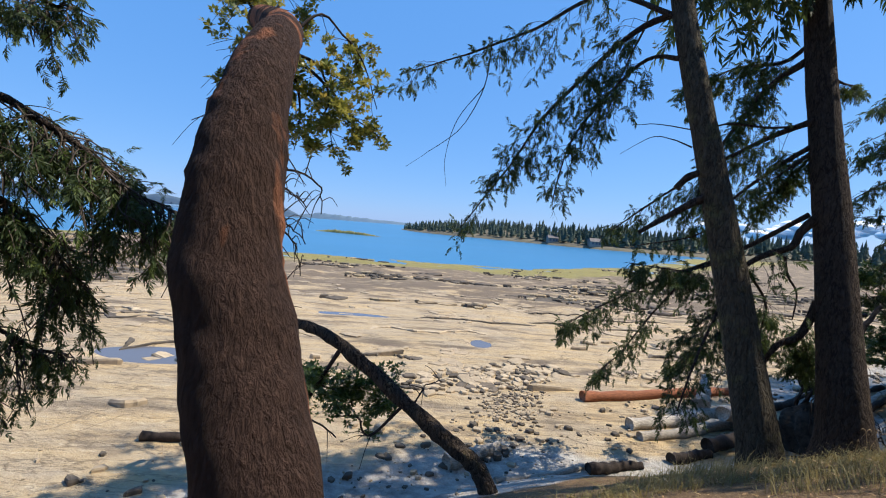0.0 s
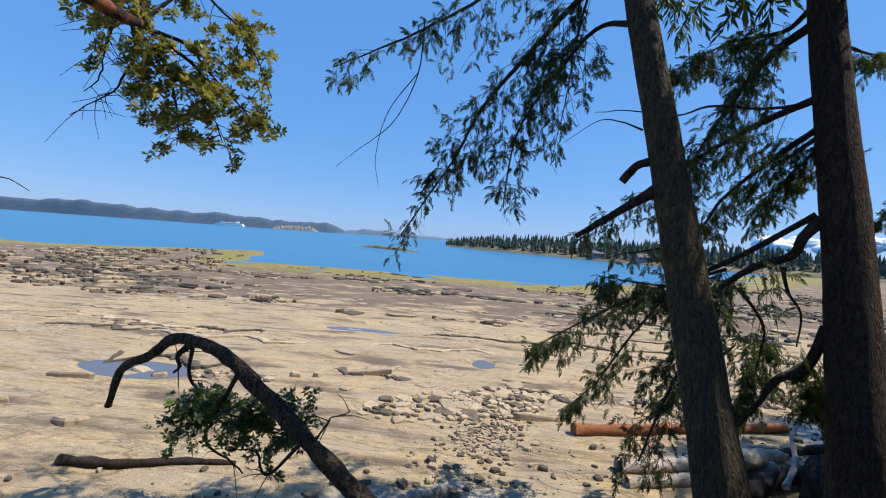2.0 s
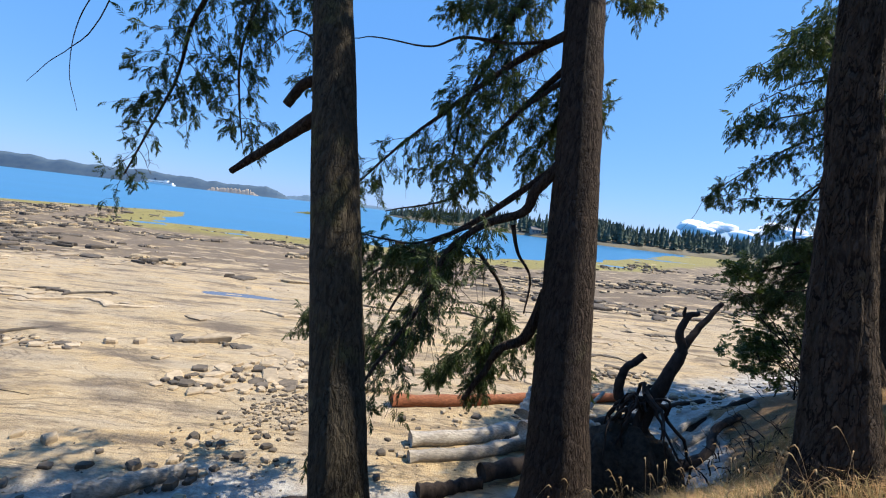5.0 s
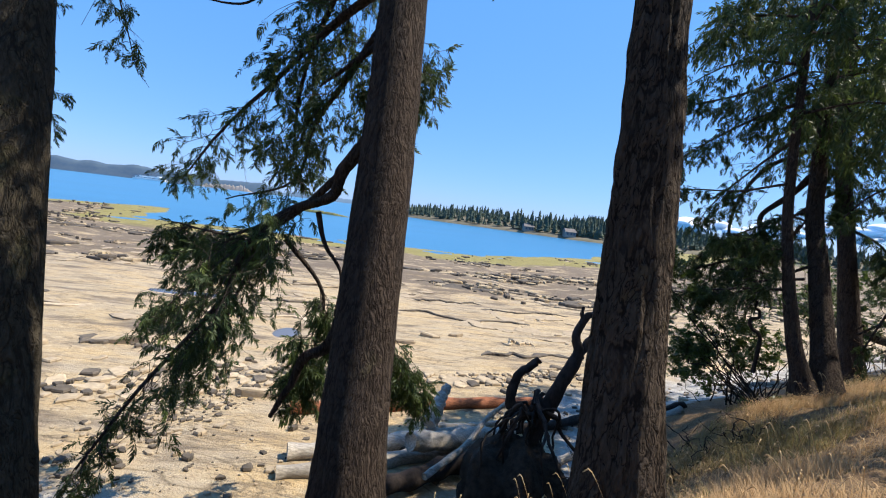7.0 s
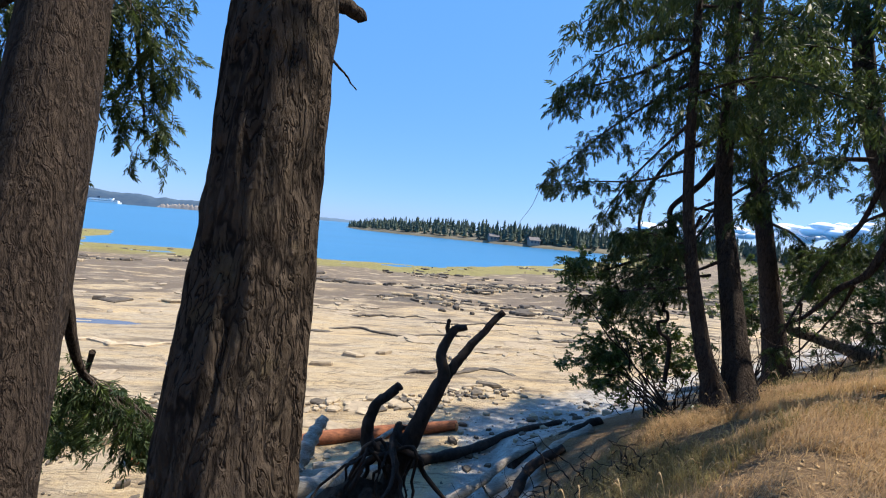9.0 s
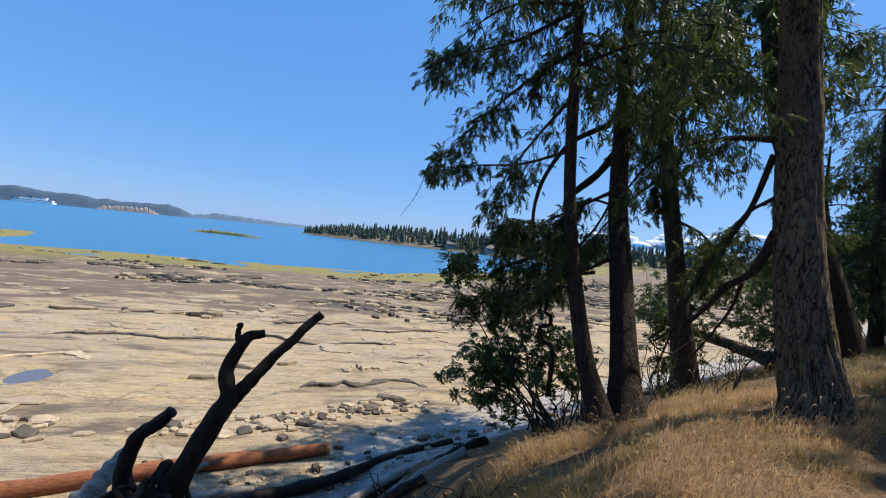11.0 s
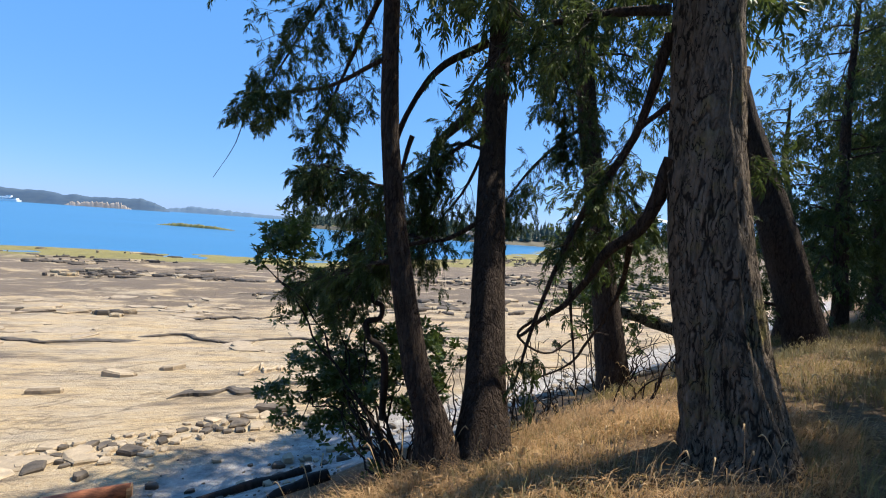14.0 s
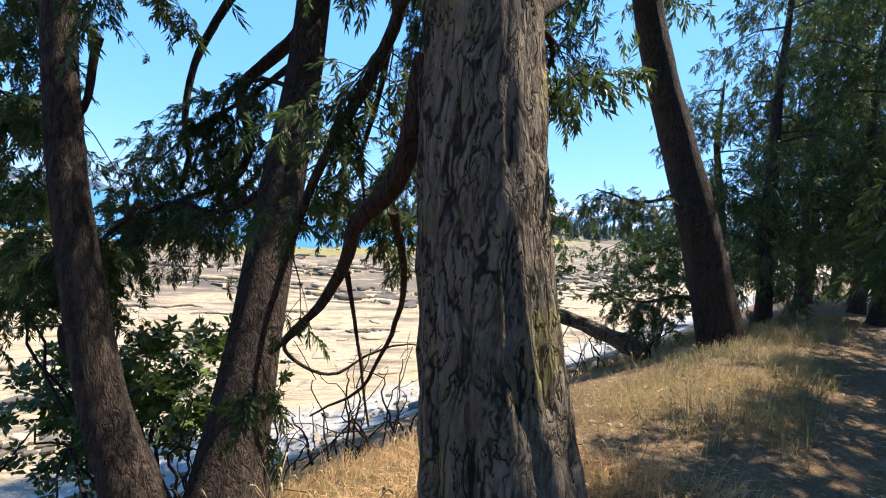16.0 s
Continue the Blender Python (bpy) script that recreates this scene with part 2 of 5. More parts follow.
def raw(name, verts, faces, mat, smooth=True, parent=None, tone=None, quads=True):
    """One mesh object from arrays; faces are all triangles or all quads when given as an array."""
    me = bpy.data.meshes.new(name)
    if isinstance(faces, np.ndarray):
        n, k = faces.shape
        me.vertices.add(len(verts))
        me.vertices.foreach_set("co", np.asarray(verts, np.float32).ravel())
        me.loops.add(n * k)
        me.loops.foreach_set("vertex_index", faces.astype(np.int32).ravel())
        me.polygons.add(n)
        me.polygons.foreach_set("loop_start", np.arange(0, n * k, k, dtype=np.int32))
        me.polygons.foreach_set("use_smooth", np.full(n, smooth))
        me.update(calc_edges=True)
    else:
        me.from_pydata([tuple(v) for v in verts], [], faces)
        for p in me.polygons:
            p.use_smooth = smooth
    if tone is not None:
        a = me.attributes.new("tone", "FLOAT", "POINT")
        a.data.foreach_set("value", np.asarray(tone, np.float32))
    me.materials.append(mat)
    ob = new(name, me)
    if parent is not None:
        ob.parent = parent
    return ob


def hash2(i, j, seed):
    h = np.sin(i * 127.1 + j * 311.7 + seed * 74.7) * 43758.5453
    return h - np.floor(h)


def vnoise(x, y, seed=0):
    i, j = np.floor(x), np.floor(y)
    u, v = x - i, y - j
    u, v = u * u * (3 - 2 * u), v * v * (3 - 2 * v)
    a, b = hash2(i, j, seed), hash2(i + 1, j, seed)
    c, d = hash2(i, j + 1, seed), hash2(i + 1, j + 1, seed)
    return a + (b - a) * u + (c - a) * v + (a - b - c + d) * u * v


def fbm(x, y, seed=0, octaves=4):
    x, y = np.asarray(x, float), np.asarray(y, float)
    t, amp = np.zeros(np.broadcast(x, y).shape), 0.5
    for k in range(octaves):
        t += amp * vnoise(x, y, seed + k * 13)
        x, y, amp = x * 2.03 + 7.1, y * 2.03 + 3.3, amp * 0.5
    return t


def step(a, b, x):
    t = np.clip((np.asarray(x, float) - a) / (b - a), 0, 1)
    return t * t * (3 - 2 * t)


def spline(pts, n):
    """n points along a Catmull-Rom curve; the points may carry radii as a fourth value."""
    p = np.array(pts, float)
    p = np.vstack([2 * p[0] - p[1], p, 2 * p[-1] - p[-2]])
    out = []
    for t in np.linspace(0, len(p) - 3 - 1e-6, n):
        i = int(t)
        f = t - i
        a, b, c, d = p[i], p[i + 1], p[i + 2], p[i + 3]
        out.append(0.5 * (2 * b + (c - a) * f + (2 * a - 5 * b + 4 * c - d) * f * f + (3 * b - a - 3 * c + d) * f ** 3))
    return np.array(out)


def tube_arrays(path, radii, ring=8, rough=0.0, seed=0):
    """Vertices and quads of a tube along a path, with capped ends."""
    n = len(path)
    tan = np.gradient(path, axis=0)
    tan /= np.linalg.norm(tan, axis=1)[:, None] + 1e-9
    ref = np.array([0.31, 0.17, 0.93]) if abs(tan[0][2]) < 0.8 else np.array([0.94, 0.3, 0.1])
    side = np.cross(tan, ref)
    side /= np.linalg.norm(side, axis=1)[:, None] + 1e-9
    up = np.cross(side, tan)
    a = np.linspace(0, 2 * math.pi, ring, endpoint=False)
    r = np.asarray(radii)[:, None] * np.ones(ring)
    if rough:
        k = np.arange(n)[:, None] * 0.45
        r = r * (1 + rough * (2 * fbm(np.cos(a)[None, :] * 1.5 + seed + 0 * k, np.sin(a)[None, :] * 1.5 + k + seed * 3.1, seed, 2) - 0.75))
    v = path[:, None, :] + r[:, :, None] * (np.cos(a)[None, :, None] * side[:, None, :] + np.sin(a)[None, :, None] * up[:, None, :])
    v = v.reshape(-1, 3)
    i = np.arange(n - 1)[:, None] * ring
    j = np.arange(ring)[None, :]
    q = np.stack([i + j, i + (j + 1) % ring, i + ring + (j + 1) % ring, i + ring + j], -1).reshape(-1, 4)
    caps = []
    for base, c in ((0, path[0]), ((n - 1) * ring, path[-1])):
        v = np.vstack([v, c[None]])
        m = len(v) - 1
        for k in range(0, ring, 2):
            caps.append([base + k, base + (k + 1) % ring, base + (k + 2) % ring, m])
    return v, np.vstack([q, np.array(caps)])


def join(parts):
    vs, fs, off = [], [], 0
    for v, f in parts:
        vs.append(v)
        fs.append(f + off)
        off += len(v)
    return np.vstack(vs), np.vstack(fs)


def limb_arrays(pts, r0, r1, seed=0, ring=8, n=None, wiggle=0.0, rough=0.25):
    n = n or max(6, 5 * len(pts))
    p = spline(pts, n)
    if wiggle:
        k = np.linspace(0, 6, n)
        w = np.stack([fbm(k, k * 0 + seed + c, seed + c, 3) - 0.47 for c in (1, 2, 3)], 1)
        p = p + w * wiggle * np.linspace(0, 1, n)[:, None]
    return tube_arrays(p, r0 + (r1 - r0) * np.linspace(0, 1, n) ** 0.8, ring, rough, seed), p


# templates: one spray of needles, one rosette of broad leaves
def spray_template(n=24, length=0.16, width=0.0125, finger=0.056, seed=1):
    """One twig end: a full, ragged bunch of short needle-clad shoots that hangs from its twig."""
    r = np.random.default_rng(seed)
    v, f = [], []
    for k in range(n):
        s = k / (n - 1)
        round_ = k * 2.4 + r.uniform(-0.5, 0.5)
        open_ = (1.15 - 0.75 * s) * r.uniform(0.6, 1.15)
        d = np.array([math.cos(open_), math.sin(open_) * math.cos(round_), 0.6 * math.sin(open_) * math.sin(round_) - 0.25])
        d /= np.linalg.norm(d)
        L = finger * r.uniform(0.6, 1.35)
        nrm = np.cross(d, r.normal(0, 1, 3))
        nrm *= width / 2 / (np.linalg.norm(nrm) + 1e-9)
        a = np.array([s * length * 0.85, 0, -0.02 * s * s])
        b = len(v)
        v += [a, a + d * L * 0.5 + nrm, a + d * L - (0, 0, 0.012), a + d * L * 0.5 - nrm]
        f.append((b, b + 1, b + 2, b + 3))
    return np.array(v), np.array(f)


def rosette_template(n=7, length=0.09, width=0.038):
    v, f = [], []
    for k in range(n):
        a = k * 2.4
        tilt = 0.25 + 0.55 * (k % 3) / 2
        d = np.array([math.cos(a) * math.cos(tilt), math.sin(a) * math.cos(tilt), math.sin(tilt)])
        s = np.array([-math.sin(a), math.cos(a), 0.0])
        b = len(v)
        v += [d * 0.01, d * length * 0.5 + s * width / 2, d * length - np.array([0, 0, 0.015]), d * length * 0.5 - s * width / 2]
        f.append((b, b + 1, b + 2, b + 3))
    return np.array(v), np.array(f)


SPRAY, ROSETTE = spray_template(), rosette_template()
SPRAY_FAR = spray_template(12, 0.20, 0.024, 0.10, 3)


def scatter_arrays(template, pos, direc, scale, r):
    """Copies of a template at positions, with its x axis along the directions."""
    v, f = template
    n = len(pos)
    d = direc / (np.linalg.norm(direc, axis=1)[:, None] + 1e-9)
    up = np.array([0, 0, 1.0]) + r.normal(0, 0.45, (n, 3))
    y = np.cross(up, d)
    y /= np.linalg.norm(y, axis=1)[:, None] + 1e-9
    z = np.cross(d, y)
    m = np.stack([d, y, z], 1) * scale[:, None, None]
    out = pos[:, None, :] + np.einsum("vk,nkj->nvj", v, m)
    faces = (f[None] + (np.arange(n) * len(v))[:, None, None]).reshape(-1, 4)
    tone = np.repeat(r.random(n), len(v))
    return out.reshape(-1, 3), faces, tone


class Foliage:
    """Gathers the sprays and twigs of one tree."""
    def __init__(self, seed, template=None):
        self.r = np.random.default_rng(seed)
        self.template = SPRAY if template is None else template
        self.p, self.d, self.s, self.twigs, self.seed = [], [], [], [], seed

    def shoot(self, tw, thin, count, droop, size, first=0.3):
        """A crooked twig with sprays crowded towards its end and hanging."""
        r, n = self.r, len(tw)
        if thin:
            self.twigs.append(tube_arrays(tw, np.linspace(thin, thin * 0.4, n), 3))
        for q in first + (1 - first) * np.sqrt(r.random(count)):
            j = min(int(q * (n - 1)), n - 2)
            c = tw[j] + (tw[j + 1] - tw[j]) * (q * (n - 1) - j)
            td = tw[j + 1] - tw[j]
            td /= np.linalg.norm(td) + 1e-9
            self.p.append(c + r.normal(0, 0.015, 3))
            self.d.append(td * 0.7 + r.normal(0, 0.5, 3) + np.array([0, 0, -0.9 * droop]))
            self.s.append(size * r.uniform(0.6, 1.35))

    def bough(self, path, start=0.25, spread=0.6, droop=0.5, twigs=26, sprays=7, size=1.0, thin=0.006, gap=0.0):
        """Forking side twigs along a limb in uneven clusters: leafy ends, bare insides, some dead."""
        r, n = self.r, len(path)
        clump = r.random(9)
        for k in range(twigs):
            s = start + (1 - start) * (k + r.random() * 0.8) / twigs
            full = 0.35 + 1.0 * clump[min(int(s * 9), 8)]
            if r.random() < gap + 0.12 * (1.3 - full):
                continue
            i = min(int(s * (n - 1)), n - 2)
            a = path[i] + (path[i + 1] - path[i]) * (s * (n - 1) - i)
            t = path[i + 1] - path[i]
            t /= np.linalg.norm(t) + 1e-9
            sd = np.cross(t, (0, 0, 1.0))
            sd /= np.linalg.norm(sd) + 1e-9
            sd *= (1 if k % 2 else -1)
            L = spread * (1.15 - 0.7 * s) * r.uniform(0.35, 1.35)
            dirn = t * r.uniform(0.0, 0.9) + sd * r.uniform(0.3, 1.0) + np.array([0, 0, r.uniform(-0.7, 0.35)])
            dirn /= np.linalg.norm(dirn)
            u = np.linspace(0, 1, 6)[:, None]
            bend = r.normal(0, 0.16 * L, 3)
            tw = a + dirn * L * u + np.array([0, 0, -droop * L * r.uniform(0.5, 1.5)]) * u ** 2 + bend * np.sin(u * 4.0) * u + r.normal(0, 0.02, (6, 3)) * u
            dead = thin > 0 and r.random() < 0.10
            m = 0 if dead else max(1, int(sprays * full * (0.35 + 0.4 * L / spread)))
            self.shoot(tw, thin, m, droop, size)
            for j in (2, 3, 4):
                if not thin and j == 3:
                    continue
                l2 = L * r.uniform(0.25, 0.55)
                d2 = dirn * 0.5 + r.normal(0, 0.6, 3) + np.array([0, 0, -0.5 * droop])
                d2 /= np.linalg.norm(d2)
                w = np.linspace(0, 1, 4)[:, None]
                t2 = tw[j] + d2 * l2 * w + np.array([0, 0, -0.35 * l2]) * w ** 2 + r.normal(0, 0.012, (4, 3)) * w
                self.shoot(t2, thin * 0.6, 0 if dead else max(2, int(sprays * full * 0.34 + 0.5)), droop, size, 0.2)

    def tuft(self, centre, radius, count, size=1.0, flat=0.8):
        r = self.r
        q = r.normal(0, 0.5, (count, 3)) * np.array([1, 1, flat]) * radius
        for c in q:
            self.p.append(np.asarray(centre) + c)
            self.d.append(c + r.normal(0, 0.4, 3) * radius)
            self.s.append(size * r.uniform(0.7, 1.3))

    def finish(self, parent, mat, name="foliage", twig_mat=None):
        if self.p:
            v, f, tone = scatter_arrays(self.template, np.array(self.p), np.array(self.d), np.array(self.s), self.r)
            tagged(raw(name, v, f, mat, True, parent, tone), kind="stuff")
        if self.twigs:
            v, f = join(self.twigs)
            tagged(raw("twigs", v, f, twig_mat or TWIG, True, parent), kind="stuff")


def trunk(parent, pts, mat, ring=28, rows=60, depth=0.10, seed=0, flare=0.35):
    """A furrowed trunk through points (x, y, z, radius), from the ground up."""
    p = spline(pts, rows)
    path, rad = p[:, :3], p[:, 3]
    h = path[:, 2] - path[0, 2]
    a = np.linspace(0, 2 * math.pi, ring, endpoint=False)
    ca, sa = np.cos(a)[None, :], np.sin(a)[None, :]
    buttress = 1 + flare * np.exp(-h / 0.35)[:, None] * (0.6 + 0.5 * np.cos(a * 4 + seed)[None, :])
    f = fbm(ca * 3.2 + seed + 0 * h[:, None], sa * 3.2 + h[:, None] * 0.8, seed, 2) + 0.5 * fbm(ca * 7 + seed, sa * 7 + h[:, None] * 2.2, seed + 5, 3)
    ridge = 1 - np.abs(2 * f - 1.1) * 1.6
    r = rad[:, None] * buttress * (1 + depth * (ridge - 0.4))
    v = path[:, None, :] + np.stack([r * ca, r * sa, 0 * r + 0.02 * ridge * sa], -1)
    v = v.reshape(-1, 3)
    i, j = np.arange(rows - 1)[:, None] * ring, np.arange(ring)[None, :]
    q = np.stack([i + j, i + (j + 1) % ring, i + ring + (j + 1) % ring, i + ring + j], -1).reshape(-1, 4)
    return raw("trunk", v, q, mat, True, parent), path


def anchor(name, at, label, category, group=""):
    e = new(name)
    e.location = at
    return tagged(e, label, category, group)


def hang(root):
    """Keeps parts built in world places under their thing."""
    for c in root.children:
        c.matrix_parent_inverse = Matrix.Translation(-Vector(root.location))
        for d in c.children:
            d.matrix_parent_inverse = Matrix.Identity(4)


# ---------------------------------------------------------------- ground and water
WATER = -6.2
POOLS = [(-9.3, 14.7, 2.3, 1.0), (2.1, 20.2, 0.55, 0.8), (-5.0, 27.0, 2.6, 0.6)]
ALONG, OUT = np.array([0.889, 0.459]), np.array([-0.459, 0.889])


def shore(x):
    return np.interp(x, [-400, -100, -70, -64, -52, 18, 52, 114, 250, 600], [70, 104, 140, 132, 95, 96, 128, 214, 400, 600])


def ground(x, y):
    """The height of the ground: path, bank and shelving rock shore."""
    x, y = np.asarray(x, float), np.asarray(y, float)
    s, u = x * ALONG[0] + y * ALONG[1], x * OUT[0] + y * OUT[1]
    top = 0.10 - 0.014 * np.clip(s, -10, 40)
    k = np.interp(s, [0, 6, 10, 13.5, 17, 24], [1.08, 1.15, 1.62, 1.66, 1.0, 0.94])
    drop = np.interp(u * k, [-60, -8, -1.2, 0.5, 1.5, 3.5, 5.0, 7.4, 8.4, 400], [3.0, 0.5, 0.0, 0.0, -0.13, -1.12, -1.95, -3.05, -3.25, -40])
    bank = top + drop + 0.10 * (fbm(x * 0.9, y * 0.9, 3, 3) - 0.45) * step(0.2, 1.5, u)
    v = y / shore(x) * 95
    rockz = np.interp(v, [-300, 6, 14, 24, 39, 60, 95, 140, 400], [-2.8, -2.9, -3.22, -3.82, -4.75, -5.4, -6.2, -7.2, -12])
    ledge = step(30, 44, v) * (1 - step(78, 96, v))
    amp = 0.09 + 0.36 * ledge
    f = fbm(x * 0.10 + 3, y * 0.30, 21, 4) * 9 + 0.5 * fbm(x * 0.5, y * 1.1, 31, 3)
    terrace = (np.floor(f) + step(0.62, 0.98, f - np.floor(f))) / 9
    rockz = rockz + amp * 3.0 * (terrace - 0.47) + 0.05 * (fbm(x * 1.1, y * 2.0, 8, 3) - 0.45)
    for px, py, rx, ry in POOLS:
        rockz = rockz - 0.16 * np.exp(-(((x - px) / rx) ** 2 + ((y - py) / ry) ** 2) ** 2)
    return np.maximum(bank, rockz)


def spread(lo, hi, fine, far_lo, far_hi, grow=1.10):
    out = list(np.arange(lo, hi, fine))
    d, v = fine, hi
    while v < far_hi:
        out.append(v)
        d *= grow
        v += d
    d, v = fine, lo - fine
    while v > far_lo:
        out.insert(0, v)
        d *= grow
        v -= d
    return np.array([far_lo] + out + [far_hi])


def build_ground():
    xs, ys = spread(-6, 25, 0.22, -4500, 4500, 1.09), spread(0, 26, 0.22, -4500, 4500, 1.05)
    X, Y = np.meshgrid(xs, ys)
    Z = ground(X, Y)
    v = np.stack([X, Y, Z], -1).reshape(-1, 3)
    w, h = len(xs), len(ys)
    i, j = np.arange(h - 1)[:, None] * w, np.arange(w - 1)[None, :]
    q = np.stack([i + j, i + j + 1, i + j + 1 + w, i + j + w], -1).reshape(-1, 4)
    ob = raw("ground", v, q, GROUND)
    s, u = X * ALONG[0] + Y * ALONG[1], X * OUT[0] + Y * OUT[1]
    k = np.interp(s, [0, 6, 10, 13.5, 17, 24], [1.08, 1.15, 1.62, 1.66, 1.0, 0.94])
    vv = Y / shore(X) * 95
    masks = {"bank": 1 - step(5.2, 6.8, u * k), "foot": step(4.5, 6.0, u * k) * (1 - step(7.5, 10.5, u * k)),
             "path": 1 - step(-0.2, 0.7, u + 0.5), "ledge": step(28, 46, vv) * (1 - 0.4 * step(76, 90, vv)), "weed": step(62, 88, vv)}
    for name, a in masks.items():
        at = ob.data.attributes.new(name, "FLOAT", "POINT")
        at.data.foreach_set("value", a.astype(np.float32).ravel())
    return tagged(ob, "tan sandstone shore below a dry grassy bank", "ground", kind="structure")


GROUND_SHEET = build_ground()
sea = raw("water", [(-4500, 55, WATER), (4500, 55, WATER), (4500, 4600, WATER), (-4500, 4600, WATER)], [(0, 1, 2, 3)], SEA, False)
tagged(sea, "calm blue sea water in the bay", "sea", kind="structure")


# ---------------------------------------------------------------- distance: hills, headland, islet, ship
def hill(name, ridge, back, mat, label, seed, rough):
    """A long hill: ridge points (x, y, height above water), shelving to the water on the near side."""
    n = 140
    p = spline(ridge, n)
    d = np.array([p[:, 0], p[:, 1]]).T
    d /= np.linalg.norm(d, axis=1)[:, None]
    h = np.maximum(p[:, 2], 0) * (1 + rough * (fbm(np.arange(n) * 0.35, np.zeros(n), seed, 4) - 0.47))
    cols = [(-0.25, 0.0), (-0.17, 0.35), (-0.10, 0.75), (0.0, 1.0), (0.4, 0.9), (1.0, 0.0)]
    v = np.stack([np.stack([p[:, 0] + d[:, 0] * back * a, p[:, 1] + d[:, 1] * back * a, WATER - 1 + (h + 1) * b], 1) for a, b in cols], 1).reshape(-1, 3)
    k = len(cols)
    i, j = np.arange(n - 1)[:, None] * k, np.arange(k - 1)[None, :]
    q = np.stack([i + j, i + k + j, i + k + j + 1, i + j + 1], -1).reshape(-1, 4)
    return tagged(raw(name, v, q, mat), label, "hill", kind="structure")


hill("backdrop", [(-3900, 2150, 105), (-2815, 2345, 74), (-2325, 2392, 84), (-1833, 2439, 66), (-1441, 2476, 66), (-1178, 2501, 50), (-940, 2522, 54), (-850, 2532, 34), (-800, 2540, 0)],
     260, FAR_HILL, "far wooded hill across the water, blue-green with painted haze", 3, 0.35)
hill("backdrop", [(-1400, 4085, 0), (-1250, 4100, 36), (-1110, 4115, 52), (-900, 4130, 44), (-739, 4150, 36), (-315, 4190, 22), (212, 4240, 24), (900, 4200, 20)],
     240, FAR_HILL2, "farthest low hills, paler blue with painted haze", 9, 0.5)
hill("cliff_face", [(-1200, 2420, 0), (-1165, 2424, 16), (-1080, 2430, 22), (-990, 2440, 24), (-950, 2446, 8), (-935, 2448, 0)],
     40, CLIFF, "pale bare cliff at the end of the far hill", 4, 1.3)
hill("islet", [(-76, 266, 0), (-66, 262, 1.3), (-52, 254, 1.6), (-40, 246, 1.0), (-33, 242, 0)], 9,
     plain("weedy_reef", (0.12, 0.10, 0.04), (0.30, 0.27, 0.09), 0.5, 0.9), "low weed-covered reef in the bay", 6, 0.8)


def ferry():
    root = anchor("ferry", (-1310, 2186, WATER), "long white ferry with rows of windows at sea", "ship")
    u = Vector((0.995, 0.10, 0)).normalized()
    w = Vector((-u.y, u.x, 0))
    for name, x0, x1, z0, z1, half, mat in (("hull", -76, 76, -1, 8, 11, WHITE), ("deck", -66, 64, 8, 15, 10, WHITE), ("window_band", -62, 60, 10.5, 12.2, 10.1, NAVY),
                                            ("upper_deck", -50, 40, 15, 20, 8, WHITE), ("bridge", 28, 44, 20, 24, 7, WHITE), ("funnel", -20, -10, 20, 29, 3, NAVY)):
        c = [u * x + w * y + Vector((0, 0, z)) for z in (z0, z1) for x, y in ((x0, -half), (x1 - (half if name == "hull" else 0), -half), (x1, 0), (x1 - (half if name == "hull" else 0), half), (x0, half))]
        raw(name, c, [(4, 3, 2, 1, 0), (5, 6, 7, 8, 9)] + [(k, (k + 1) % 5, 5 + (k + 1) % 5, 5 + k) for k in range(5)], mat, False, root)


ferry()

HEAD = [(-60, 640), (-22, 492), (59, 394), (111, 330), (190, 312), (300, 290), (460, 240), (700, 160)]


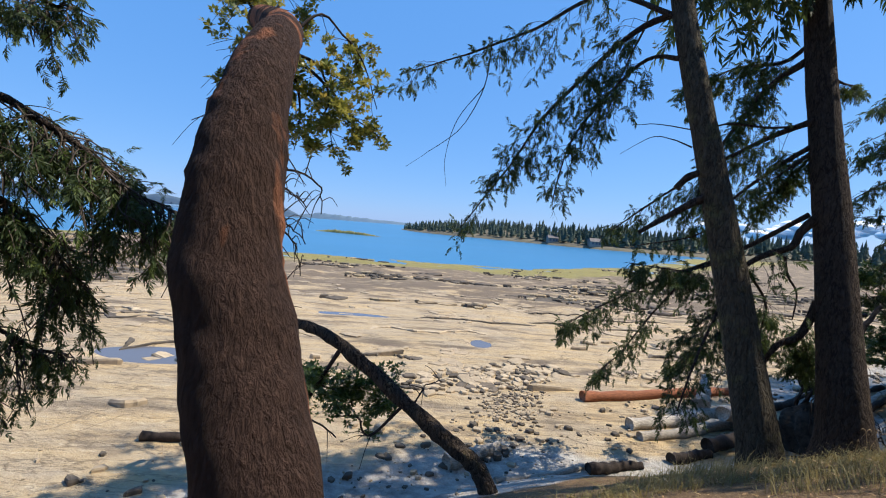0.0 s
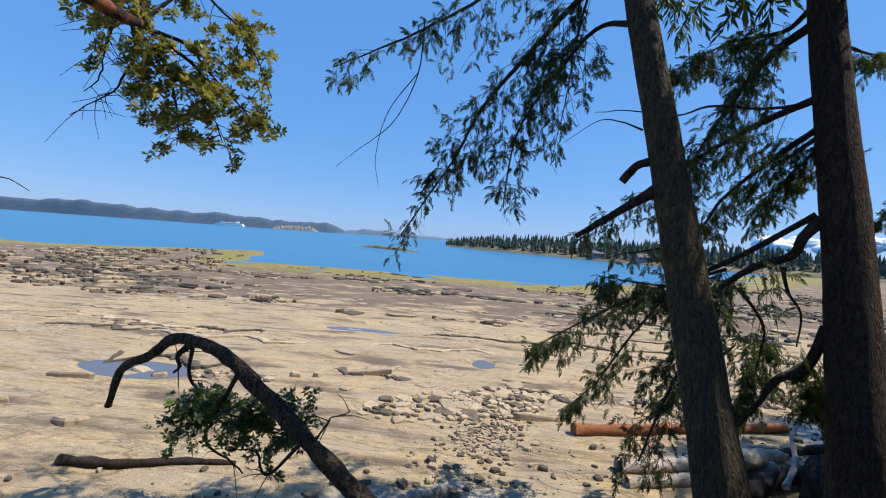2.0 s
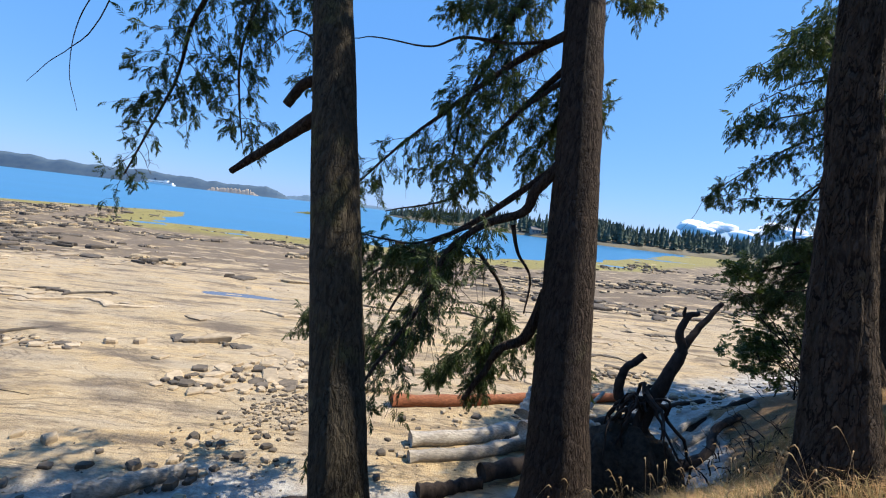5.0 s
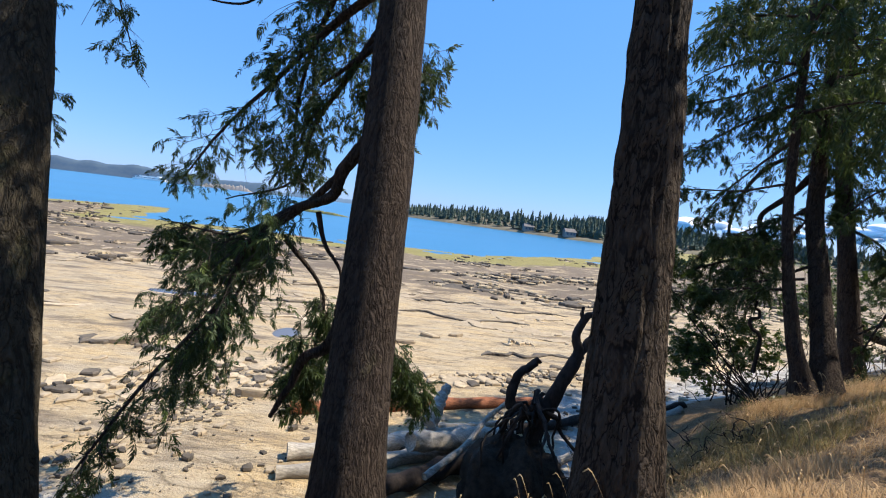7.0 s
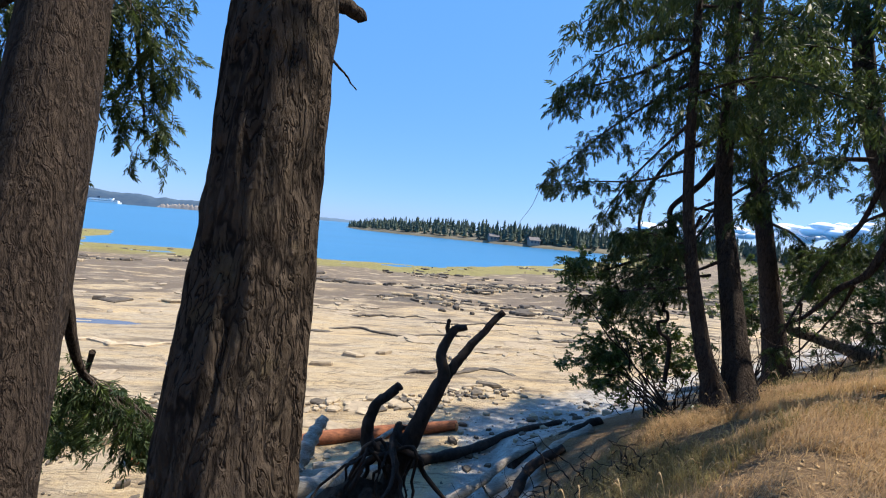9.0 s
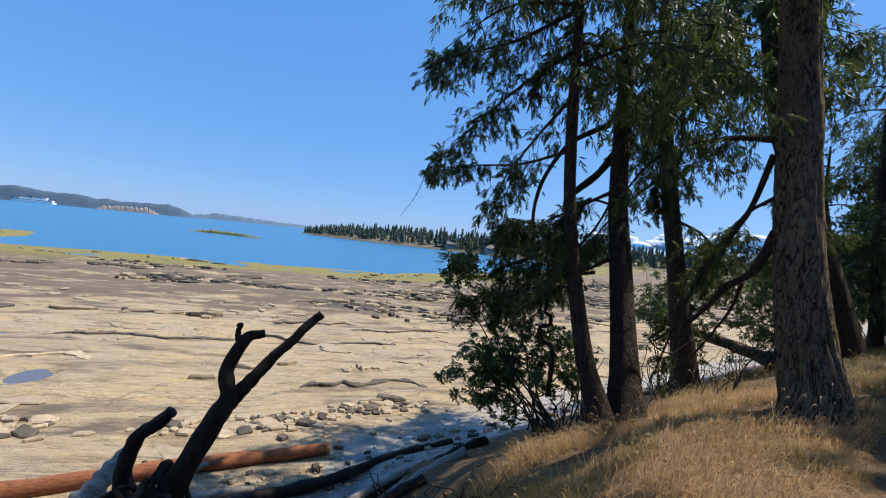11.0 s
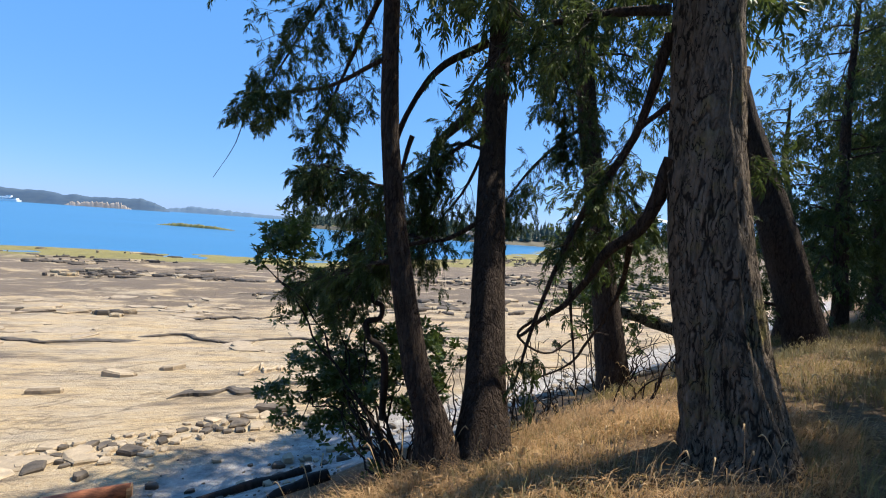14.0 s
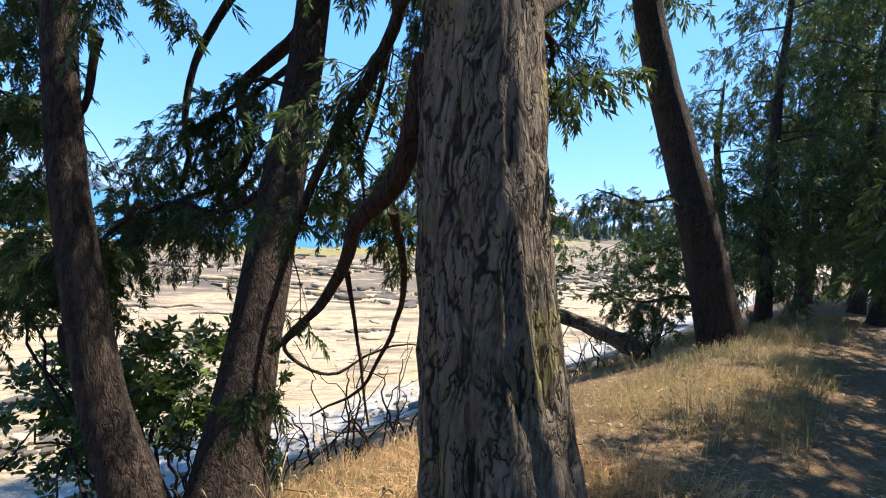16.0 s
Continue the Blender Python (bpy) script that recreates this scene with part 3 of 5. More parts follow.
def headland():
    p = spline([(x, y, 0) for x, y in HEAD], 90)
    t = np.gradient(p, axis=0)
    nrm = np.stack([-t[:, 1], t[:, 0]], 1)
    nrm /= np.linalg.norm(nrm, axis=1)[:, None]
    rows = [(0, -0.8), (3, 1.2), (10, 2.6), (30, 6.0), (70, 9.5), (140, 6.0), (230, -2)]
    grow = np.interp(np.arange(90), [0, 4, 14], [0.2, 0.5, 1.0])
    v = np.stack([np.stack([p[:, 0] + nrm[:, 0] * a * grow, p[:, 1] + nrm[:, 1] * a * grow, WATER + b * grow + 1.6 * (fbm(np.arange(90) * 0.7, np.full(90, a), 5, 3) - 0.4)], 1) for a, b in rows], 1)
    k = len(rows)
    i, j = np.arange(89)[:, None] * k, np.arange(k - 1)[None, :]
    q = np.stack([i + j, i + k + j, i + k + j + 1, i + j + 1], -1).reshape(-1, 4)
    tagged(raw("headland", v.reshape(-1, 3), q, HEADLAND), "rocky wooded headland across the bay", "headland", kind="structure")
    r = np.random.default_rng(11)
    vs, fs, tones, off = [], [], [], 0
    for _ in range(1500):
        a = r.uniform(1.5, 88)
        b = 10 + 120 * r.random() ** 1.6
        i = int(a)
        c = p[i] + (p[i + 1] - p[i]) * (a - i)
        g = grow[i]
        z = np.interp(b, [x[0] for x in rows], [x[1] for x in rows]) * g + WATER
        base = np.array([c[0] + nrm[i, 0] * b * g, c[1] + nrm[i, 1] * b * g, z - 0.5])
        h = r.uniform(6, 13.5) * (0.6 + 0.4 * g)
        w = h * r.uniform(0.17, 0.30)
        tiers = 6
        for k in range(tiers):
            z0 = h * (0.12 + 0.82 * k / tiers)
            ring = 7
            ang = np.linspace(0, 2 * math.pi, ring, endpoint=False) + r.random() * 6
            rr = w * (1 - 0.85 * k / tiers) * r.uniform(0.55, 1.25, ring)
            vs.append(np.vstack([np.stack([base[0] + np.cos(ang) * rr, base[1] + np.sin(ang) * rr, base[2] + z0 + r.normal(0, 0.35, ring)], 1), [base + (0, 0, z0 + h * 0.26)]]))
            f = np.stack([np.arange(ring), (np.arange(ring) + 1) % ring, np.full(ring, ring)], 1)
            fs.append(f + off)
            off += ring + 1
            tones.append(np.full(ring + 1, r.random()))
    tagged(raw("far_woods", np.vstack(vs), np.vstack(fs), FAR_LEAF, False, None, np.concatenate(tones)), "dense dark green conifer woods on the headland", "woods", kind="stuff")
    for a, b, w, h in ((31, 9, 8, 3.6), (38, 8, 8, 3.4)):
        c = p[a]
        base = Vector((c[0] + nrm[a, 0] * b, c[1] + nrm[a, 1] * b, WATER + 2.2))
        root = anchor("house", base, "small pale house among trees on the headland", "house", "houses on the headland")
        raw("wall", [(x * w / 2, y * 4, z) for z in (-1, h) for x, y in ((-1, -1), (1, -1), (1, 1), (-1, 1))], [(0, 1, 5, 4), (1, 2, 6, 5), (2, 3, 7, 6), (3, 0, 4, 7)], CLAD, False, root)
        raw("roof", [(-w * 0.56, -4.8, h - 0.1), (w * 0.56, -4.8, h - 0.1), (w * 0.56, 4.8, h - 0.1), (-w * 0.56, 4.8, h - 0.1), (-w * 0.5, 0, h + 2.4), (w * 0.5, 0, h + 2.4)],
            [(0, 1, 5, 4), (2, 3, 4, 5), (3, 0, 4), (1, 2, 5), (3, 2, 1, 0)], ROOF, False, root)
        for x in (-0.3, 0.05, 0.33):
            raw("window", [(x * w - 0.7, -4.02, 1.2), (x * w + 0.7, -4.02, 1.2), (x * w + 0.7, -4.02, 2.8), (x * w - 0.7, -4.02, 2.8),
                           (x * w - 0.7, -4.12, 1.2), (x * w + 0.7, -4.12, 1.2), (x * w + 0.7, -4.12, 2.8), (x * w - 0.7, -4.12, 2.8)],
                [(4, 5, 6, 7), (0, 1, 5, 4), (1, 2, 6, 5), (2, 3, 7, 6), (3, 0, 4, 7)], NAVY, False, root)


headland()


def cloud_bank():
    """Low white cumulus far off on the landward side of the bay."""
    r = np.random.default_rng(5)
    m = Mat("cloud", 1.0, 0.0)
    m.colour((0.92, 0.93, 0.95))
    parts = []
    for k in range(130):
        a = radians(r.uniform(30, 62))
        d = 4000 + r.uniform(-200, 200)
        w = r.uniform(30, 95)
        z = r.uniform(125, 215) + 60 * math.sin(a * 9) * r.random()
        t, f = np.linspace(0, math.pi, 9), np.linspace(0, 2 * math.pi, 14, endpoint=False)
        T, F = np.meshgrid(t, f, indexing="ij")
        rr = 1 + 0.35 * (fbm(T * 2 + k, F * 1.2 + k, k, 3) - 0.45)
        v = np.stack([rr * np.sin(T) * np.cos(F) * w, rr * np.sin(T) * np.sin(F) * w, rr * np.cos(T) * w * 0.4], -1).reshape(-1, 3) + (math.sin(a) * d, math.cos(a) * d, z)
        i, j = np.arange(8)[:, None] * 14, np.arange(14)[None, :]
        parts.append((v, np.stack([i + j, i + (j + 1) % 14, i + 14 + (j + 1) % 14, i + 14 + j], -1).reshape(-1, 4)))
    v, q = join(parts)
    tagged(raw("cloud_bank", v, q, m.m), "low bank of white cloud over the far shore", "cloud", kind="structure")


cloud_bank()

# ---------------------------------------------------------------- trees on the bank
TREES, NEEDLES, BOUGHS, OVERHEAD = {}, {}, {}, {}


def fir(key, pts, mat, label, crown=(6.0, 17.0), ring=28, rows=60, depth=0.10, seed=1, name="fir_tree", dense=3.3, coarse=False):
    root = anchor(name, pts[0][:3], label, "tree", "trees on the bank")
    _, path = trunk(root, pts, mat, ring, rows, depth, seed)
    TREES[key], NEEDLES[key], BOUGHS[key] = root, Foliage(seed * 17 + 3), []
    OVERHEAD[key] = Foliage(seed * 11 + 5, SPRAY_FAR)
    top = path[-1]
    r = np.random.default_rng(seed + 90)
    # the crown overhead
    n = int((crown[1] - crown[0]) * dense)
    lead = np.array([top + (np.array([0, 0, crown[1]]) - (0, 0, top[2])) * np.array([0, 0, 1]) * f for f in np.linspace(0, 1, 8)])
    BOUGHS[key].append(tube_arrays(lead, np.linspace(pts[-1][3], 0.03, 8), 10))
    for k in range(n):
        z = crown[0] + (crown[1] - crown[0]) * (k + r.random()) / n
        a = r.uniform(0, 2 * math.pi)
        L = (0.9 + 2.4 * (crown[1] - z) / (crown[1] - crown[0])) * r.uniform(0.75, 1.2)
        c = np.array([top[0], top[1], z])
        d = np.array([math.cos(a), math.sin(a), 0])
        bp = [c, c + d * L * 0.5 + (0, 0, 0.05 * L), c + d * L + (0, 0, -0.22 * L)]
        arr, p = limb_arrays(bp, 0.035, 0.008, k, 5, 8)
        BOUGHS[key].append(arr)
        OVERHEAD[key].bough(p, 0.15, 1.1, 0.5, int(7 + 4 * L) if coarse else int(10 + 6 * L), 2 if coarse else 4, 2.0 if coarse else 1.2, 0)


def limb(key, pts, r0, r1, leafy=None):
    seed = int(abs(pts[0][0] * 31 + pts[-1][2] * 17)) % 97
    arr, p = limb_arrays(pts, r0, r1, seed, 8 if r0 > 0.02 else 5, None, 0.10 if leafy or len(pts) > 4 else 0.02)
    raw("limb", arr[0], arr[1], FIR_BARK, True, TREES[key])
    if leafy:
        NEEDLES[key].bough(p, **leafy)


GREY_FIR = "rough dark furrowed fir trunk standing on the grassy bank"
fir("A", [(4.56, 5.70, -1.75, 0.36), (4.47, 5.82, -1.2, 0.27), (4.29, 6.06, 0.0, 0.235), (4.06, 6.36, 1.5, 0.215), (3.83, 6.67, 3.0, 0.19), (3.51, 7.08, 5.0, 0.165), (3.2, 7.5, 7.5, 0.13)], MOSS_BARK,
    "leaning fir with mossy ridged bark on the bank", (6.6, 9.0), seed=2, coarse=True)
fir("B", [(6.62, 6.85, -1.85, 0.46), (6.60, 6.95, -1.2, 0.36), (6.58, 7.18, 0.0, 0.305), (6.58, 7.47, 1.5, 0.275), (6.56, 7.76, 3.0, 0.25), (6.5, 8.14, 5.0, 0.22), (6.4, 8.4, 7.0, 0.19)], FIR_BARK,
    "stout dark fir with flared base above driftwood", (6.8, 9.2), seed=4, coarse=True)
fir("C", [(8.45, 5.68, -0.6, 0.33), (8.46, 5.76, 0.0, 0.262), (8.46, 5.90, 0.8, 0.225), (8.48, 6.02, 1.5, 0.205), (8.50, 6.14, 2.5, 0.188), (8.50, 6.26, 3.3, 0.172), (8.6, 6.6, 7.0, 0.13)], BROWN_BARK,
    "fir with deeply cracked brown bark on the bank", (7.4, 9.5), 56, 150, 0.22, seed=6, coarse=True)
fir("D", [(15.0, 11.56, -1.1, 0.21), (14.86, 11.62, -0.6, 0.165), (14.66, 11.67, 0.0, 0.138), (14.38, 11.81, 1.5, 0.105), (14.25, 11.94, 3.0, 0.09), (14.2, 12.1, 6.0, 0.07)], FIR_BARK,
    "slender bowed dark fir among branches", (4.2, 8.5), seed=8)
fir("E", [(15.47, 11.55, -1.15, 0.30), (15.51, 11.74, -0.6, 0.245), (15.57, 11.98, 0.0, 0.21), (15.71, 12.56, 1.5, 0.185), (15.85, 13.1, 3.0, 0.165), (16.0, 13.5, 6.5, 0.12)], FIR_BARK,
    "dark fir trunk with crooked limbs on the bank", (5.0, 10), seed=10)
fir("F", [(16.95, 9.73, -0.5, 0.44), (16.80, 9.81, 0.0, 0.345), (16.68, 9.90, 0.7, 0.295), (16.58, 9.99, 1.5, 0.265), (16.55, 10.10, 2.5, 0.245), (16.53, 10.2, 3.8, 0.225), (16.4, 10.5, 7.5, 0.17)], GREY_BARK,
    "large fir with plated bark and yellow-green lichen", (6.4, 13), 64, 170, 0.20, seed=12, coarse=True)
fir("G", [(23.95, 14.3, -1.2, 0.50), (23.72, 14.45, -0.6, 0.42), (23.21, 15.03, 2.0, 0.36), (22.42, 15.92, 5.7, 0.29), (22.0, 16.3, 9.0, 0.22)], FIR_BARK,
    "leaning reddish-brown fir beyond the bank", (6.5, 13), seed=14, coarse=True)
fir("H", [(19.62, 14.9, -2.0, 0.40), (19.45, 15.0, -1.4, 0.32), (19.04, 15.28, 1.5, 0.215), (18.58, 15.59, 4.8, 0.185), (18.3, 15.7, 8.0, 0.14)], FIR_BARK,
    "fir trunk low on the bank with hanging sprays", (4.6, 10.0), seed=16)

limb("A", [(3.51, 7.11, 5.24), (2.97, 7.52, 5.08), (2.43, 7.92, 4.57), (1.63, 8.29, 3.66), (1.2, 8.7, 2.88), (0.32, 9.06, 1.61)], 0.06, 0.012, leafy=dict(twigs=70, spread=0.75, sprays=8, start=0.15))
limb("A", [(3.48, 7.11, 5.09), (2.41, 7.65, 5.65), (1.37, 8.17, 5.25), (0.22, 8.68, 4.92), (-1.12, 9.17, 4.59)], 0.05, 0.010, leafy=dict(twigs=52, spread=0.7, sprays=7, start=0.2, gap=0.15))
limb("A", [(3.48, 7.03, 4.46), (3.14, 7.5, 4.59), (2.63, 7.94, 4.01), (2.21, 8.39, 3.23), (2.12, 8.87, 2.24)], 0.04, 0.010, leafy=dict(twigs=44, spread=0.6, sprays=7, gap=0.15))
limb("A", [(2.99, 7.3, 5.05), (2.96, 8.03, 4.57), (2.98, 8.76, 4.01), (2.92, 9.47, 3.06)], 0.02, 0.006, leafy=dict(twigs=24, spread=0.5, sprays=6, gap=0.1))
limb("A", [(0.64, 8.29, 5.03), (0.57, 8.42, 4.24), (0.2, 8.53, 3.5), (-0.39, 8.61, 3.01), (-0.81, 8.72, 2.7)], 0.014, 0.003)
limb("A", [(0.57, 8.37, 4.23), (0.12, 8.42, 3.61), (-0.06, 8.49, 2.9), (-0, 8.59, 2.38)], 0.010, 0.003)
limb("A", [(3.63, 6.77, 3.07), (3.42, 6.99, 3.22), (3.2, 7.21, 3.27), (2.81, 7.4, 3.02)], 0.014, 0.003)
limb("A", [(3.75, 6.62, 2.69), (3.56, 6.68, 2.61), (3.42, 6.72, 2.43)], 0.06, 0.045)
limb("A", [(3.78, 6.55, 2.33), (3.44, 6.65, 2.1), (2.94, 6.74, 1.74)], 0.075, 0.03)
limb("B", [(6.38, 8.26, 5.11), (5.94, 8.55, 4.71), (5.56, 8.83, 4), (5.22, 9.11, 3.16), (5.11, 9.39, 2.07)], 0.07, 0.012, leafy=dict(twigs=80, spread=0.8, sprays=8, start=0.12))
limb("B", [(6.38, 8.31, 5.38), (6.27, 8.8, 5.24), (5.76, 9.28, 5.28), (4.97, 9.72, 4.92)], 0.05, 0.010, leafy=dict(twigs=50, spread=0.7, sprays=8))
limb("B", [(6.64, 8, 4.7), (7.18, 8.34, 4.76), (7.62, 8.66, 4.84)], 0.03, 0.008, leafy=dict(twigs=14, spread=0.35, sprays=6))
limb("B", [(6.36, 7.61, 2.28), (6.13, 7.68, 1.98), (6.03, 7.75, 1.7), (5.56, 7.83, 1.48), (5.17, 7.89, 1.1), (4.96, 7.85, 0.47), (4.5, 7.55, -0.25), (4.05, 7.15, -1.1)], 0.085, 0.012, leafy=dict(twigs=80, spread=1.0, sprays=9, start=0.38))
limb("B", [(5.46, 8.23, 1.45), (4.69, 8.57, 1.13), (3.8, 8.94, 1.16)], 0.03, 0.008, leafy=dict(twigs=34, spread=0.6, sprays=8))
limb("B", [(6.38, 7.85, 2.3), (5.5, 8.5, 1.5), (4.4, 9.3, 0.75), (3.6, 9.85, 0.1), (2.95, 10.25, -0.45)], 0.05, 0.010, leafy=dict(twigs=46, spread=0.8, sprays=8, start=0.35))
limb("B", [(5.0, 8.9, 1.1), (4.5, 9.3, 0.1), (4.1, 9.7, -0.8), (3.7, 9.9, -1.4)], 0.03, 0.008, leafy=dict(twigs=26, spread=0.6, sprays=7, start=0.3))
limb("B", [(5.53, 8, 1.2), (5.97, 8.09, 0.63), (5.91, 8.16, -0.09), (5.81, 8.26, -0.64)], 0.03, 0.008, leafy=dict(twigs=38, spread=0.55, sprays=8))
limb("B", [(6.34, 7.93, 3.94), (5.68, 8.37, 3.59), (5.02, 8.8, 3.09), (4.21, 9.21, 2.4), (3.53, 9.63, 1.75)], 0.06, 0.010, leafy=dict(twigs=55, spread=0.75, sprays=8, start=0.1))
limb("B", [(6.39, 7.86, 3.55), (6.01, 8.29, 3.14), (5.54, 8.7, 2.55), (5.24, 9.11, 1.88), (4.17, 9.56, 1.53)], 0.05, 0.010, leafy=dict(twigs=36, spread=0.6, sprays=8, start=0.1))
limb("B", [(5.92, 7.72, 1.54), (6.02, 7.73, 1.21), (6.21, 7.73, 0.92), (6.19, 7.73, 0.47)], 0.03, 0.010)
limb("B", [(6.38, 7.92, 3.88), (5.75, 8.09, 3.81), (5.06, 8.27, 3.86), (4.63, 8.43, 3.75), (3.86, 8.62, 3.86), (3.5, 8.78, 3.82)], 0.03, 0.004)
limb("B", [(6.38, 7.46, 0.8), (6.21, 7.55, 0.23), (5.93, 7.66, 0.01), (5.8, 7.76, -0.32), (5.57, 7.86, -0.74)], 0.085, 0.03)
limb("B", [(6.37, 7.94, 3.39), (6.04, 7.97, 3.11), (5.74, 7.99, 2.86)], 0.045, 0.010)
limb("C", [(8.65, 6.25, 2.59), (8.73, 6.29, 2.59), (8.78, 6.34, 2.57)], 0.04, 0.028)
limb("C", [(8.67, 6.21, 2.34), (8.72, 6.3, 2.31), (8.77, 6.4, 2.27)], 0.008, 0.003)
limb("B", [(6.46, 7.78, 3.38), (6.6, 8.14, 3.44), (6.6, 8.51, 3.19), (6.45, 8.88, 2.79), (6.36, 9.24, 2.3)], 0.04, 0.008, leafy=dict(twigs=56, spread=0.55, sprays=9, start=0.1))
limb("B", [(6.63, 7.46, 1.31), (6.68, 7.68, 0.98), (6.63, 7.9, 0.46), (6.66, 8.12, 0.13), (6.96, 8.32, -0.19), (7.12, 8.52, -0.51)], 0.06, 0.008, leafy=dict(twigs=50, spread=0.6, sprays=9, start=0.45))
limb("B", [(6.05, 9.06, 0.11), (5.67, 9.51, -0.6), (5.26, 9.97, -1.25)], 0.03, 0.008, leafy=dict(twigs=24, spread=0.5, sprays=8))
limb("D", [(14.17, 12.04, 4.7), (13.7, 12.9, 4.4), (13.1, 13.8, 3.8), (12.5, 14.6, 3.0)], 0.04, 0.008, leafy=dict(twigs=60, spread=0.75, sprays=9, start=0.1))
limb("D", [(14.2, 11.99, 3.96), (13.9, 12.6, 3.4), (13.6, 13.2, 2.75), (13.5, 13.6, 2.2)], 0.035, 0.008, leafy=dict(twigs=34, spread=0.6, sprays=8, start=0.1))
limb("D", [(14.13, 12.08, 5.35), (13.33, 12.45, 4.9), (12.54, 12.82, 4.68), (12.05, 13.13, 4.55)], 0.04, 0.008, leafy=dict(twigs=50, spread=0.7, sprays=8, start=0.1))
limb("D", [(14.52, 11.84, 2.3), (14.34, 12.03, 1.77), (13.79, 12.35, 1.93), (13.53, 12.58, 2)], 0.03, 0.008, leafy=dict(twigs=40, spread=0.6, sprays=8))
limb("D", [(14.38, 11.73, 0.97), (14.1, 12.5, 0.83), (13.7, 13.3, 0.6), (13.2, 14.0, 0.4)], 0.035, 0.008, leafy=dict(twigs=44, spread=0.6, sprays=9, start=0.05))
limb("D", [(14.8, 11.82, 1.22), (14.5, 12.5, 1.05), (14.1, 13.1, 0.75), (13.8, 13.6, 0.3)], 0.03, 0.008, leafy=dict(twigs=30, spread=0.6, sprays=8))
limb("D", [(14.17, 11.95, 3.08), (13.6, 12.6, 2.9), (12.9, 13.3, 2.9), (12.3, 13.9, 2.8)], 0.03, 0.006, leafy=dict(twigs=26, spread=0.5, sprays=7, start=0.1))
limb("D", [(12.5, 14.55, 3.02), (12.35, 14.6, 2.85), (12.2, 14.65, 2.4), (11.9, 14.75, 1.9)], 0.012, 0.003)
limb("E", [(16.04, 13.41, 3.73), (15.67, 13.59, 3.12), (15.17, 13.8, 2.55), (15.3, 13.82, 2.01), (15.16, 13.94, 1.58), (14.57, 14.2, 1.28), (14, 14.46, 0.96)], 0.085, 0.03, leafy=dict(twigs=30, spread=0.6, sprays=8, start=0.55))
limb("E", [(15.84, 13.59, 4.16), (15.2, 13.81, 3.78), (14.89, 13.93, 3.36), (14.65, 14.01, 2.8), (14.59, 14.04, 2.24), (14.64, 14.04, 1.75), (14.58, 14.09, 1.38)], 0.06, 0.03)
limb("E", [(15.8, 13.04, 2.73), (15.57, 13.4, 1.93), (15.21, 13.82, 1.36), (14.79, 14.25, 0.88)], 0.03, 0.008, leafy=dict(twigs=40, spread=0.7, sprays=8))
limb("E", [(15.72, 13.09, 2.72), (15.28, 13.49, 2.41), (14.59, 13.93, 1.95), (14.07, 14.34, 1.36)], 0.04, 0.008, leafy=dict(twigs=50, spread=0.7, sprays=8))
limb("E", [(15.67, 12.59, 1.53), (15.17, 13, 1.18), (14.6, 13.44, 1.22), (13.9, 13.89, 0.73)], 0.04, 0.008, leafy=dict(twigs=50, spread=0.7, sprays=8))
limb("E", [(16.05, 13.93, 5.05), (17.02, 14, 4.44), (17.61, 14.14, 3.52), (17.73, 14.39, 2.73)], 0.04, 0.008, leafy=dict(twigs=60, spread=0.8, sprays=8))
limb("E", [(15.82, 12.9, 2.4), (15.43, 13.22, 2.55), (15.04, 13.51, 2.33), (15.03, 13.69, 1.73)], 0.03, 0.01, leafy=dict(twigs=24, spread=0.5, sprays=8))
limb("F", [(16.36, 10.17, 2.02), (16.31, 10.4, 1.49), (16.16, 10.67, 1.23), (16.1, 10.92, 0.93), (15.95, 11.19, 0.54), (15.72, 11.49, 0.28)], 0.075, 0.016)
limb("F", [(16.34, 10.59, 1.32), (16.49, 10.86, 0.96), (16.54, 11.15, 0.56), (16.4, 11.5, -0.02), (16.09, 11.9, -0.38)], 0.03, 0.008)
limb("F", [(16.2, 11.33, 0.88), (16.31, 11.42, 0.44), (16.47, 11.48, -0.32)], 0.022, 0.008)
limb("F", [(15.98, 11.58, 0.45), (15.82, 11.69, 0.22), (16.17, 11.64, 0.03), (16.57, 11.62, 0.24), (16.93, 11.59, 0.3)], 0.02, 0.006)
limb("F", [(16.35, 10.2, 2.48), (16.26, 10.53, 2.29), (16.25, 10.83, 1.97), (16.21, 11.12, 1.55), (16.33, 11.38, 1.25)], 0.03, 0.008, leafy=dict(twigs=30, spread=0.6, sprays=8, gap=0.2))
limb("F", [(16.34, 10.33, 3.25), (15.9, 10.63, 3.27), (15.21, 10.98, 3.05), (14.85, 11.25, 2.47)], 0.05, 0.012, leafy=dict(twigs=24, spread=0.6, sprays=8, gap=0.2))
limb("F", [(16.35, 10.31, 3.05), (16.25, 10.54, 2.25), (15.92, 10.82, 1.44), (15.69, 11.06, 0.5), (15.65, 11.28, -0.25)], 0.05, 0.010, leafy=dict(twigs=16, spread=0.5, sprays=7, gap=0.3))
limb("F", [(16.7, 9.98, 2.17), (17.09, 10.31, 2.54), (17.48, 10.64, 3.05)], 0.05, 0.03)
limb("F", [(16.71, 9.97, 2.19), (16.94, 10.16, 2.2), (17.08, 10.38, 2.07)], 0.03, 0.008, leafy=dict(twigs=10, spread=0.4, sprays=6))
limb("H", [(18.71, 15.52, 3.72), (17.96, 15.87, 3.03), (17.31, 16.19, 2.08), (16.94, 16.47, 1.58)], 0.05, 0.012, leafy=dict(twigs=60, spread=1.1, sprays=8, size=1.2))
